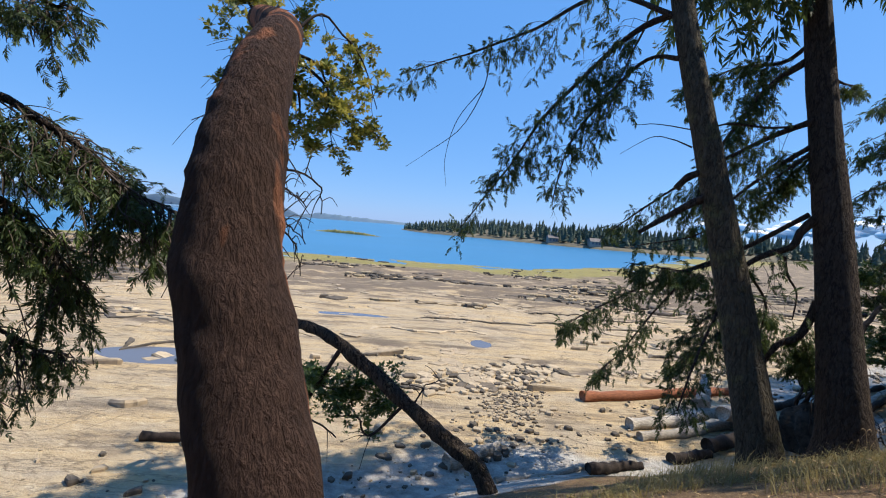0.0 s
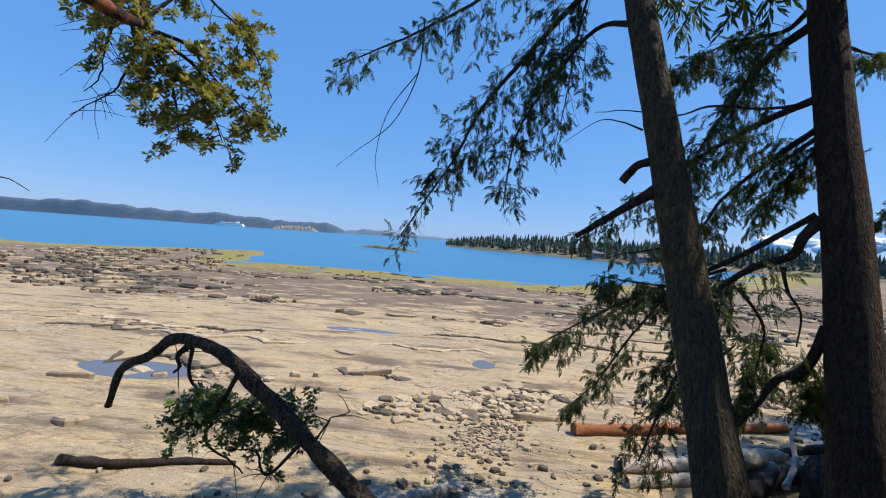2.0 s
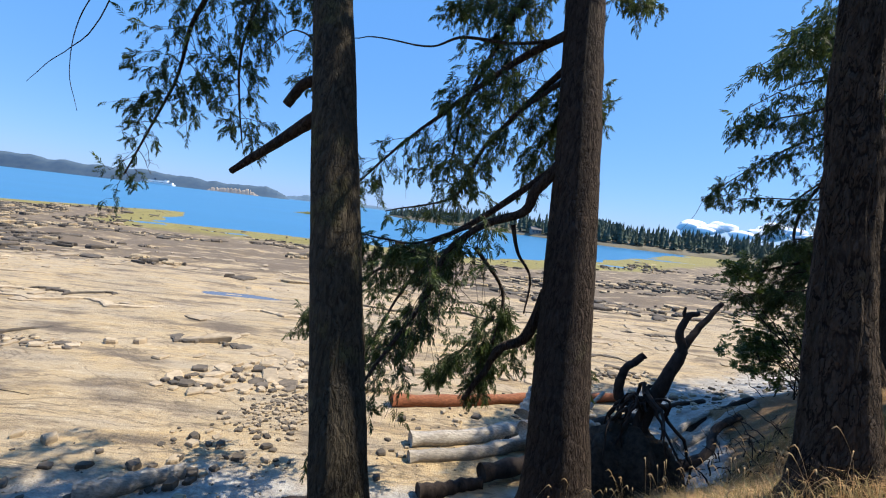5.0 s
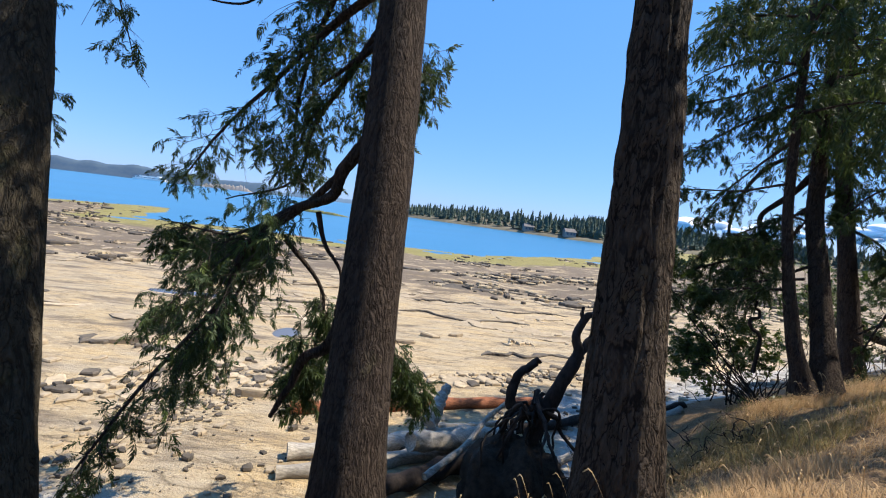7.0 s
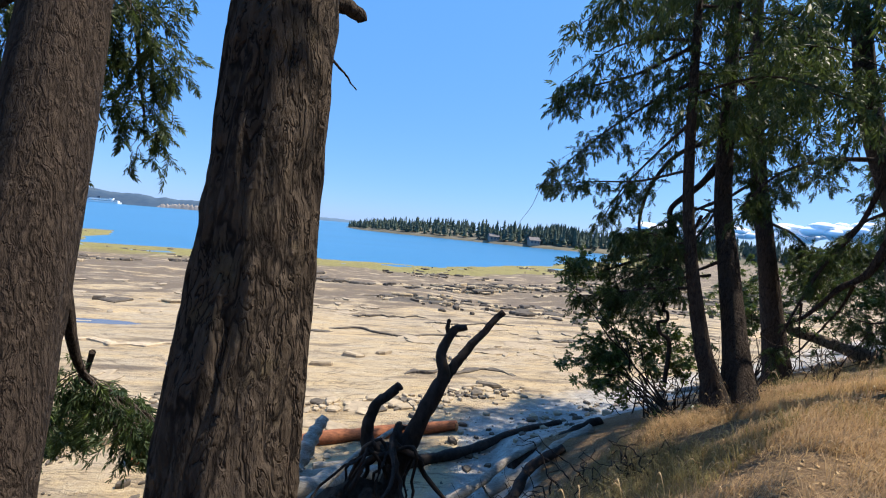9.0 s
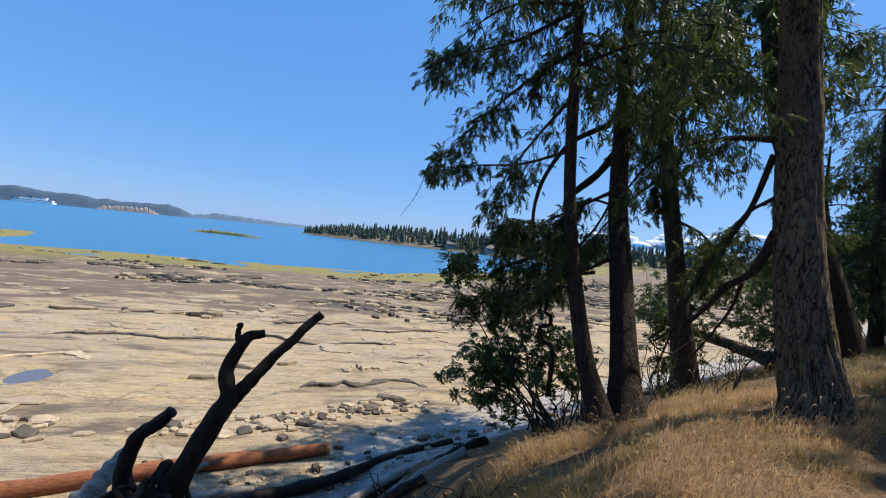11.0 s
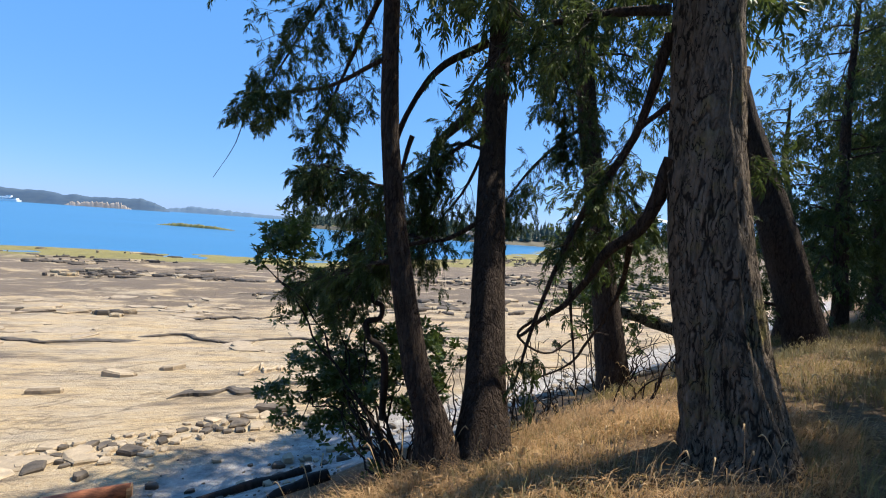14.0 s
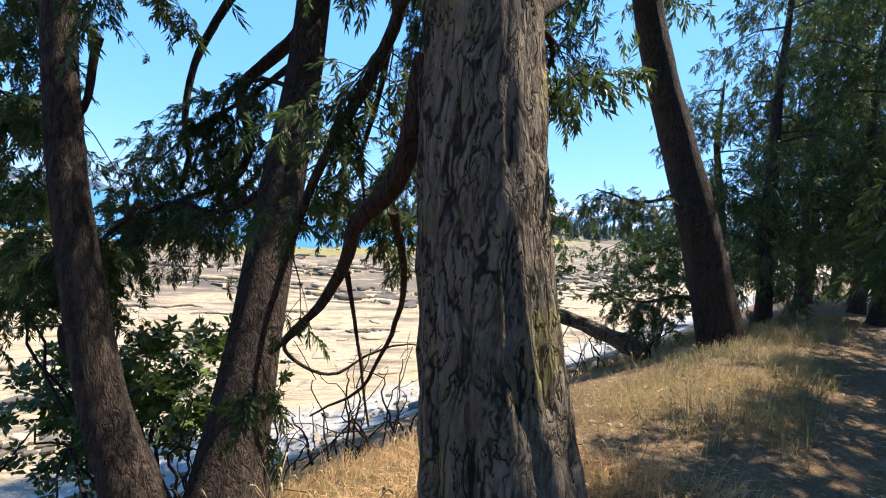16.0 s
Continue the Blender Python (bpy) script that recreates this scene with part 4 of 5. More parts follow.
limb("H", [(18.87, 15.4, 2.62), (19.3, 14.86, 2.29), (19.39, 14.4, 1.76)], 0.05, 0.012, leafy=dict(twigs=30, spread=0.9, sprays=8, size=1.2))
limb("G", [(22.98, 15.33, 2.18), (22.12, 15.31, 1.99), (21.18, 15.34, 2.13)], 0.05, 0.012, leafy=dict(twigs=40, spread=0.9, sprays=8, size=1.2))
limb("G", [(23.57, 14.64, 0.08), (23.05, 14.98, 0.23), (22.42, 15.33, 0.03), (21.73, 15.72, 0.29)], 0.06, 0.012, leafy=dict(twigs=30, spread=0.8, sprays=8, size=1.1))

# trees at the end of the path, and out-of-view shade trees behind it
END = [(28.2, 17.0, 0.2, 11), (30.2, 15.4, 0.24, 13), (32.5, 17.2, 0.2, 12), (33.5, 19.5, 0.2, 13), (35.5, 20.5, 0.16, 12), (38.6, 21.4, 0.2, 14), (35, 17, 0.22, 14), (40, 18.5, 0.25, 15), (46, 22, 0.25, 15), (42, 26, 0.2, 12), (28.5, 19.0, 0.15, 8)]
for k, (x, y, rad, h) in enumerate(END):
    z = float(ground(x, y))
    fir("end%d" % k, [(x, y, z - 0.3, rad * 1.3), (x + 0.05, y, z + 0.5, rad), (x - 0.1 + 0.05 * k, y + 0.1, z + 3, rad * 0.85), (x - 0.2, y + 0.2, z + 6, rad * 0.6)], FIR_BARK,
        "dark fir with low drooping boughs beside the path", (z + 1.3 + 0.5 * (k % 3), z + h), 14, 20, 0.08, seed=30 + k, dense=2.6)
# firs added out of view to cast shade on trunks, path and bank
SHADE_FIRS = [(-5.0, -4.0), (-0.8, -3.6), (3.0, -3.4), (7.5, -2.4), (12.0, -1.2), (16.5, -0.5), (21.0, 0.5), (26.5, 1.5), (25.5, 6.0), (30.5, 11.0), (22.4, 7.0), (27.6, 11.2), (23.4, 9.0)]
for k, (x, y) in enumerate(SHADE_FIRS):
    z = float(ground(x, y))
    fir("back%d" % k, [(x, y, z - 0.3, 0.34), (x, y, z + 0.5, 0.27), (x, y, z + 4, 0.22), (x, y, z + 8, 0.17)], FIR_BARK,
        "tall fir added out of view behind the path for shade", (z + 2.2, z + 12), 12, 16, 0.08, seed=60 + k, coarse=True)


def arbutus():
    """The thick leaning arbutus, arching out over the shore with drooping leafy twigs."""
    root = anchor("arbutus_tree", (-0.12, 0.9, -0.3), "thick leaning arbutus with dark peeling red-brown bark", "tree", "trees on the bank")
    pts = [(-0.10, 0.88, -0.5, 0.25), (-0.24, 1.02, 0.05, 0.205), (-0.40, 1.2, 0.54, 0.185), (-0.56, 1.36, 1.0, 0.182), (-0.71, 1.51, 1.45, 0.176), (-0.74, 1.62, 1.78, 0.155), (-0.77, 1.78, 2.06, 0.132), (-0.82, 2.05, 2.34, 0.112), (-0.95, 2.5, 2.60, 0.10), (-1.22, 3.0, 2.85, 0.098), (-1.5, 3.5, 3.08, 0.095), (-1.71, 4.22, 3.40, 0.085), (-1.88, 4.9, 3.56, 0.075), (-1.98, 5.45, 3.62, 0.065), (-2.3, 6.12, 3.86, 0.04)]
    p = spline(pts, 190)
    v, q = tube_arrays(p[:, :3], p[:, 3], 56, 0.10, 4)
    raw("trunk", v, q, ARBUTUS_BARK, True, root)
    fol, dark = Foliage(41, ROSETTE), []
    tops = [[(-2.42, 6.07, 3.86), (-2.58, 6.32, 3.54), (-3.04, 6.54, 3.16), (-3.82, 6.72, 2.92)], [(-2.34, 6.08, 3.83), (-1.93, 6.38, 3.71), (-1.69, 6.67, 3.37), (-1.08, 6.99, 2.85)],
            [(-2.31, 6.08, 3.87), (-1.9, 6.4, 4.44), (-1.49, 6.7, 4.07), (-1.14, 6.99, 3.4)], [(-2.41, 6.07, 3.79), (-2.21, 6.35, 3.48), (-2.2, 6.61, 2.97), (-2.34, 6.86, 2.63)],
            [(-2.63, 6.05, 3.92), (-3.05, 6.41, 3.71), (-3.56, 6.76, 3.29)], [(-2.31, 6.08, 3.83), (-2.48, 6.35, 4.56), (-2.15, 6.66, 5.18), (-1.67, 6.97, 5.21)],
            [(-2.27, 6.08, 3.8), (-1.77, 6.39, 3.43), (-1.82, 6.65, 3.06), (-1.71, 6.92, 2.74)], [(-2.3, 5.8, 3.8), (-2.9, 6.2, 4.5), (-3.2, 6.6, 4.9)]]
    for k, t in enumerate(tops):
        arr, p = limb_arrays(t, 0.028, 0.006, k, 6, 16, 0.25)
        dark.append(arr)
        sparse = k in (0, 4)
        for j in range(26):
            i = fol.r.integers(2, 15)
            a = p[i]
            d = fol.r.normal(0, 1, 3) * (1, 1, 0.6) + (0.1, 0.1, -0.5)
            d /= np.linalg.norm(d)
            L = fol.r.uniform(0.2, 0.55)
            tw = np.array([a, a + d * L * 0.5 + fol.r.normal(0, 0.04, 3), a + d * L + (0, 0, -0.10)])
            tw = spline(tw, 5)
            dark.append(tube_arrays(tw, np.linspace(0.006, 0.003, 5), 3))
            if not sparse or j % 9 == 0:
                for c in (tw[-1], tw[-2]):
                    fol.tuft(c, 0.09, 4, 1.05)
    for t in ([(-1, 2.21, 1.6), (-1.08, 2.6, 1.76), (-1.08, 2.98, 1.78), (-1.03, 3.37, 1.69)],
              [(-1.33, 3.16, 1.8), (-1.2, 3.26, 1.6), (-1.02, 3.36, 1.42)],
              [(-1, 2.21, 1.55), (-0.98, 2.44, 1.5), (-0.98, 2.66, 1.2), (-1.09, 2.87, 0.77), (-1.27, 3.08, 0.41), (-1.19, 3.31, 0.06)],
              [(-1.39, 3.05, 1.44), (-1.2, 3.15, 1.27), (-1.18, 3.23, 0.81), (-1.35, 3.31, 0.47)],
              [(-1.41, 3.06, 1.77), (-1.2, 3.17, 1.92), (-0.92, 3.28, 1.84), (-0.92, 3.37, 1.65)],
              [(-1.41, 3.05, 1.48), (-1.25, 3.15, 1.52), (-1.08, 3.26, 1.42), (-1.04, 3.35, 1.18)]):
        arr, p = limb_arrays(t, 0.013, 0.004, 3, 6, 18, 0.12)
        dark.append(arr)
        for j in range(12):
            a, d = p[fol.r.integers(4, 17)], fol.r.normal(0, 0.7, 3)
            dark.append(tube_arrays(spline([a, a + d * 0.09 + (0, 0, 0.03), a + d * 0.17 - (0, 0, 0.04)], 6), np.linspace(0.005, 0.002, 6), 4))
    v, q = join(dark)
    tagged(raw("twigs", v, q, DARK_WOOD, True, root), kind="stuff")
    fol.finish(root, SUN_LEAF)
    hang(root)


arbutus()


def leaning_limb():
    """A dead arbutus stem that leans out from the foot of the bank, with a leafy side shoot."""
    root = anchor("leaning_arbutus", (0.78, 6.77, -2.2), "dark bent arbutus stem leaning over the shore, leafy below", "tree", "trees on the bank")
    pts = [(1.1, 6.7, -2.6), (0.78, 6.77, -2.06), (0.27, 6.92, -1.73), (-0.43, 7.05, -1.22), (-1.18, 7.18, -0.67), (-1.69, 7.33, -0.37), (-2.22, 7.47, -0.21), (-2.77, 7.61, -0.22), (-3.24, 7.74, -0.55), (-3.81, 7.87, -0.89), (-4.13, 8.02, -1.57)]
    (v, q), _ = limb_arrays(pts, 0.155, 0.055, 5, 14, 80, 0.10, 0.5)
    raw("stem", v, q, BROWN_BARK, True, root)
    parts, fol = [], Foliage(77, ROSETTE)
    for t, a in (([(-1.52, 7.3, -0.5), (-1.97, 7.5, -1.31), (-2.16, 7.64, -1.8), (-1.54, 7.75, -2.17)], 0.04), ([(-0.27, 7.09, -1.3), (-0.07, 7.21, -1), (0.19, 7.34, -0.86)], 0.018),
                 ([(-0.42, 7.07, -1.3), (-0.94, 7.15, -1.88), (-1.17, 7.26, -1.63), (-1.57, 7.36, -1.62)], 0.03), ([(-2.4, 7.5, -0.25), (-2.5, 7.69, -0.9), (-1.72, 7.65, -1.32), (-0.8, 7.64, -1.06)], 0.035),
                 ([(-2.5, 7.55, -0.3), (-2.62, 7.5, -0.45), (-2.56, 7.45, -0.62)], 0.06)):
        arr, p = limb_arrays(t, a, a * 0.3, 4, 7, 20, 0.22)
        parts.append(arr)
        for j in range(6):
            b, d = p[fol.r.integers(5, 19)], fol.r.normal(0, 1, 3)
            parts.append(tube_arrays(spline([b, b + d * 0.15, b + d * 0.28 - (0, 0, 0.08)], 5), np.linspace(0.009, 0.003, 5), 4))
    for k in range(95):
        c = np.array([fol.r.uniform(-2.6, -0.55), 7.6 + fol.r.normal(0, 0.22), -1.30 + fol.r.normal(0, 0.20)])
        fol.tuft(c, 0.17, 9, 1.1)
    v, q = join(parts)
    raw("side_shoot", v, q, DARK_WOOD, True, root)
    fol.finish(root, BROAD_LEAF)
    hang(root)


leaning_limb()


ROOT_SOIL = plain("rooty_soil", (0.018, 0.014, 0.011), (0.07, 0.052, 0.038), 9, 1.0, (1, 1, 1), 1.0, 0, 0.06)


def snag():
    """The black broken stump with two arms, on its mat of roots."""
    root = anchor("dead_snag", (9.3, 9.8, -1.9), "black dead forked stump with broken arms on the bank", "tree stump")
    parts = []
    for t, a, b in (([(9.1, 9.6, -2.1), (9.2, 9.68, -1.74), (9.47, 9.73, -1.03), (9.78, 9.78, -0.38), (9.84, 9.83, -0.18), (9.79, 9.9, 0.09), (9.93, 9.95, 0.4), (10.15, 9.98, 0.5)], 0.165, 0.045),
                    ([(9.83, 9.9, -0.3), (10.23, 10.05, 0.18), (10.73, 10.22, 0.71)], 0.085, 0.042), ([(9.38, 9.80, -1.3), (8.91, 9.95, -1.31), (8.85, 9.99, -1.03), (8.95, 10.02, -0.7), (9.14, 10.02, -0.56), (9.27, 10.03, -0.41)], 0.11, 0.055),
                    ([(9.9, 9.94, 0.35), (9.86, 9.96, 0.47), (9.87, 9.97, 0.58)], 0.045, 0.02)):
        arr, _ = limb_arrays(t, a, b, 8, 12, 34, 0.06, 0.45)
        parts.append(arr)
    v, q = join(parts)
    raw("stem", v, q, DARK_WOOD, True, root)
    r, roots = np.random.default_rng(3), []
    for k in range(18):
        a = r.uniform(0, 2 * math.pi)
        L = r.uniform(0.5, 1.3)
        x1, y1 = 9.0 + math.cos(a) * L, 9.5 + math.sin(a) * L
        roots.append(limb_arrays([(9.2, 9.65, -1.2 + r.normal(0, 0.15)), ((x1 + 9.2) / 2, (y1 + 9.65) / 2, -1.35 + r.normal(0, 0.2)), (x1, y1, float(ground(x1, y1)) - 0.05)], r.uniform(0.02, 0.07), 0.015, k, 6, 18, 0.8)[0])
    v, q = join(roots)
    raw("roots", v, q, DARK_WOOD, True, root)
    t, f = np.linspace(0, math.pi * 0.5, 16), np.linspace(0, 2 * math.pi, 40, endpoint=False)
    T, F = np.meshgrid(t, f, indexing="ij")
    rr = 1 + 0.7 * (fbm(np.sin(T) * np.cos(F) * 3 + 5, np.sin(T) * np.sin(F) * 3 + 2 * T, 15, 4) - 0.47)
    v = np.stack([8.95 + rr * np.sin(T) * np.cos(F) * 0.95, 9.35 + rr * np.sin(T) * np.sin(F) * 0.75, -2.6 + rr * np.cos(T) * 0.95], -1).reshape(-1, 3)
    i, j = np.arange(15)[:, None] * 40, np.arange(40)[None, :]
    raw("root_mass", v, np.stack([i + j, i + (j + 1) % 40, i + 40 + (j + 1) % 40, i + 40 + j], -1).reshape(-1, 4), ROOT_SOIL, True, root)
    hang(root)
    root.location = (9.3, 10.35, -2.1)


snag()


def near_bough():
    root = anchor("fir_tree", (-4.2, 1.2, -0.2), "fir with bright drooping boughs beside the path", "tree", "trees on the bank")
    trunk(root, [(-4.2, 1.2, -0.5, 0.3), (-4.2, 1.2, 0.5, 0.22), (-4.2, 1.2, 3, 0.19), (-4.1, 1.2, 8, 0.12)], FIR_BARK, 16, 24, 0.1, 71)
    TREES["X"], NEEDLES["X"], BOUGHS["X"] = root, Foliage(72), []


near_bough()
limb("X", [(-2.84, 1.94, 2.16), (-2.48, 2, 2.09), (-2.04, 2.05, 2.04), (-1.74, 2.1, 1.87), (-1.48, 2.15, 1.68), (-1.28, 2.21, 1.58)], 0.03, 0.006, leafy=dict(twigs=95, spread=0.42, sprays=8, size=0.55, droop=0.7))
limb("X", [(-2.5, 1.92, 1.78), (-2.21, 1.98, 1.69), (-1.91, 2.04, 1.51), (-1.71, 2.09, 1.21)], 0.02, 0.005, leafy=dict(twigs=55, spread=0.36, sprays=8, size=0.5, droop=0.8))
limb("X", [(-2.46, 1.89, 1.23), (-2.11, 1.95, 1.1), (-1.87, 2.01, 0.95), (-1.73, 2.07, 0.89)], 0.02, 0.005, leafy=dict(twigs=30, spread=0.3, sprays=6, size=0.45, droop=0.7))
limb("X", [(-2.56, 1.96, 2.52), (-2.17, 2.02, 2.54), (-1.93, 2.09, 2.51), (-1.81, 2.15, 2.49)], 0.02, 0.005, leafy=dict(twigs=30, spread=0.25, sprays=6, size=0.45))

for key, root in TREES.items():
    if BOUGHS[key]:
        v, q = join(BOUGHS[key])
        tagged(raw("limbs", v, q, FIR_BARK, True, root), kind="stuff")
    NEEDLES[key].finish(root, FIR_LEAF)
    if key in OVERHEAD:
        OVERHEAD[key].finish(root, FIR_LEAF, "crown")
    hang(root)


def shrub(x, y, z, radius, count, label, seed, mat=None, flat=0.9, stems=9, foot=None):
    """A many-stemmed bush of broad leaves."""
    fx, fy = foot or (x, y)
    g = float(ground(fx, fy))
    root = anchor("shrub", (fx, fy, g), label, "shrub", "shrubs on the bank")
    fol, parts = Foliage(seed, ROSETTE), []
    r = fol.r
    for k in range(stems):
        tip = np.array([x, y, z]) + r.normal(0, 0.55, 3) * radius * np.array([1, 1, flat])
        base = np.array([fx + r.normal(0, 0.15), fy + r.normal(0, 0.15), g - 0.1])
        arr, p = limb_arrays([base, (base * 0.5 + tip * 0.5) + r.normal(0, 0.15, 3), tip], 0.022, 0.006, k, 6, 18, 0.7)
        parts.append(arr)
    for k in range(count):
        c = np.array([x, y, z]) + r.normal(0, 0.5, 3) * radius * np.array([1, 1, flat])
        fol.tuft(c, 0.16, 9, 1.15)
    v, q = join(parts)
    raw("stems", v, q, DARK_WOOD, True, root)
    fol.finish(root, mat or BROAD_LEAF)
    hang(root)


shrub(13.95, 13.7, -1.0, 0.75, 85, "dense dark broadleaf shrub hanging over the shore", 81, foot=(14.75, 12.3))
shrub(13.8, 13.6, 0.2, 0.5, 22, "dark leafy arbutus shoot beside the slender fir", 82, stems=3, foot=(14.75, 12.3))
shrub(13.1, 13.9, 1.0, 0.46, 34, "small rounded leafy shrub over the bank", 83, stems=2, foot=(14.75, 12.3))
shrub(14.9, 13.2, -0.7, 0.7, 55, "dark broadleaf shrub between the trunks", 84)
shrub(20.5, 17.0, 0.2, 1.3, 150, "sunlit green shrub below the bank", 85)
shrub(25.5, 18.0, 0.0, 1.5, 170, "green broadleaf shrub at the shore edge", 86)


# ---------------------------------------------------------------- pools, stones, driftwood
def pool(k, label):
    x, y, rx, ry = POOLS[k]
    r = np.random.default_rng(k)
    a = np.linspace(0, 2 * math.pi, 40, endpoint=False)
    rr = 0.95 + 0.35 * (fbm(np.cos(a) * 2 + k, np.sin(a) * 2, 50 + k, 3) - 0.45)
    ring = [(x + math.cos(t) * rx * q, y + math.sin(t) * ry * q, 0) for t, q in zip(a, rr)]
    z = float(np.mean(ground(np.array([p[0] for p in ring]), np.array([p[1] for p in ring])))) - 0.015
    tagged(raw("tide_pool", [(p[0], p[1], z) for p in ring], [tuple(range(40))], POOL, False), label, "pool", "", "structure")


pool(0, "shallow grey tide pool in the sandstone")
pool(1, "small round puddle on the sandstone")
pool(2, "long thin film of water on the rock shelf")


def slab_arrays(r, sides=8):
    """A flat broken stone: worn rim, domed top, about one metre across."""
    a = np.sort(r.uniform(0, 2 * math.pi, sides) * 0.25 + np.linspace(0, 2 * math.pi, sides, endpoint=False))
    rad = r.uniform(0.36, 0.56, sides)
    c, s = np.cos(a) * rad, np.sin(a) * rad
    lo = np.stack([c * 0.95, s * 0.95, np.full(sides, -0.5)], 1)
    mid = np.stack([c, s, r.uniform(0.15, 0.3, sides)], 1)
    hi = np.stack([c * 0.84, s * 0.84, r.uniform(0.40, 0.52, sides)], 1)
    v = np.vstack([lo, mid, hi, [[0, 0, 0.5]]])
    k = np.arange(sides)
    n = (k + 1) % sides
    f = [np.stack([k, n, n + sides, k + sides], 1), np.stack([k + sides, n + sides, n + 2 * sides, k + 2 * sides], 1)]
    cap = np.stack([k[::2] + 2 * sides, n[::2] + 2 * sides, (n[::2] + 1) % sides + 2 * sides, np.full(len(k[::2]), 3 * sides)], 1)
    return v, np.vstack(f + [cap])


r_st = np.random.default_rng(19)
SLABS = [slab_arrays(r_st) for _ in range(9)]


def turned(v, sx, sy, sz, rot, x, y, z, tilt=0.0):
    v = v * (sx, sy, sz)
    c, s = math.cos(rot), math.sin(rot)
    w = np.stack([v[:, 0] * c - v[:, 1] * s, v[:, 0] * s + v[:, 1] * c, v[:, 2] + v[:, 1] * tilt], 1)
    return w + (x, y, z)


def slabs(name, places, mat, label):
    """Many flat stones as one mesh: places of x, y, length, width, thickness, turn."""
    parts = []
    for x, y, a, b, h, rot in places:
        v, f = SLABS[r_st.integers(0, 9)]
        parts.append((turned(v, a, b, h, rot, x, y, float(ground(x, y)) + h * 0.12, r_st.normal(0, 0.04)), f))
    v, f = join(parts)
    return tagged(raw(name, v, f, mat, False), label, "stones", "", "stuff")


# the dark broken ledges far out
far = []
while len(far) < 3600:
    x, v = r_st.uniform(-80, 75), r_st.normal(57, 14)
    if 33 < v < 92 and fbm(x * 0.06, v * 0.16, 61, 4) > 0.45 + 0.06 * abs(v - 57) / 25:
        y = v / 95 * float(shore(x))
        L = 0.35 + 2.3 * r_st.random() ** 2.2
        far.append((x, y, L, L * r_st.uniform(0.25, 0.8), r_st.uniform(0.12, 0.48), r_st.normal(0.05, 0.7)))
slabs("ledge_rocks", far[:2300], DARK_STONE, "dark broken sandstone ledges near the waterline")
slabs("ledge_rocks", far[2300:], GROUND, "pale flat sandstone slabs among dark ledges")
def broken_edge(x0, y0, x1, y1, label, seed):
    """A low undercut lip of rock along a wandering line on the shelf."""
    r = np.random.default_rng(seed)
    n = 60
    t = np.linspace(0, 1, n)
    px = x0 + (x1 - x0) * t + 0.5 * (fbm(t * 9, t * 0 + seed, seed, 3) - 0.45)
    py = y0 + (y1 - y0) * t + 2.2 * (fbm(t * 5, t * 0 + seed + 5, seed + 1, 4) - 0.45)
    z = ground(px, py)
    w = 0.10 + 0.25 * fbm(t * 14, t * 0, seed + 2, 3)
    h = (0.05 + 0.11 * fbm(t * 11, t * 0 + 3, seed + 3, 3)) * np.minimum(1, 8 * np.minimum(t, 1 - t))
    rows = [np.stack([px, py - w, z - 0.05], 1), np.stack([px, py - w * 0.9, z + h * 0.75], 1), np.stack([px, py - w * 0.4, z + h], 1), np.stack([px, py + w * 2.2, z - 0.04], 1)]
    v = np.stack(rows, 1).reshape(-1, 3)
    i, j = np.arange(n - 1)[:, None] * 4, np.arange(3)[None, :]
    q = np.stack([i + j, i + 4 + j, i + 5 + j, i + 1 + j], -1).reshape(-1, 4)
    tagged(raw("rock_ledge", v, q, DARK_STONE if seed % 2 else STONE, False), label, "ledge", "low ledges on the shelf")


for k in range(26):
    x, v = r_st.uniform(-26, 34), r_st.uniform(15, 46)
    half = r_st.uniform(0.8, 4.5)
    broken_edge(x - half, v + 0.1 * x, x + half, v + 0.1 * x + r_st.normal(0, 0.8), "low weathered sandstone lip running along the rock shelf", 200 + k)
broken_edge(-3.2, 16.4, -0.4, 16.8, "thin dark undercut ledge on pale sandstone", 301)
broken_edge(-11.5, 15.9, -6.6, 16.0, "dark undercut ledge beside the tide pool", 303)
# low plates of bedded rock on the near shelf
near = []
while len(near) < 260:
    x, y = r_st.uniform(-24, 34), r_st.uniform(14, 44)
    u = x * OUT[0] + y * OUT[1]
    if u > 9.5 and fbm(x * 0.16, y * 0.3, 71, 3) > 0.50:
        L = r_st.uniform(0.3, 1.7) ** 1.2
        near.append((x, y, L, L * r_st.uniform(0.3, 0.75), r_st.uniform(0.04, 0.14), r_st.normal(0.1, 0.8)))
slabs("bedded_plates", near, STONE, "thin bedded plates of tan sandstone")

STONE_MESH = []
for k, (v, f) in enumerate(SLABS):
    ob = raw("stone", v, f, STONE if k % 3 else DARK_STONE, False)
    STONE_MESH.append(ob.data)
    bpy.data.objects.remove(ob)


def stone(x, y, a, b, h, rot):
    ob = new("stone", STONE_MESH[r_st.integers(0, 9)])
    ob.parent = GROUND_SHEET
    ob.location = (x, y, float(ground(x, y)) + h * 0.18)
    ob.rotation_euler, ob.scale = (r_st.normal(0, 0.08), r_st.normal(0, 0.08), rot), (a, b, h)


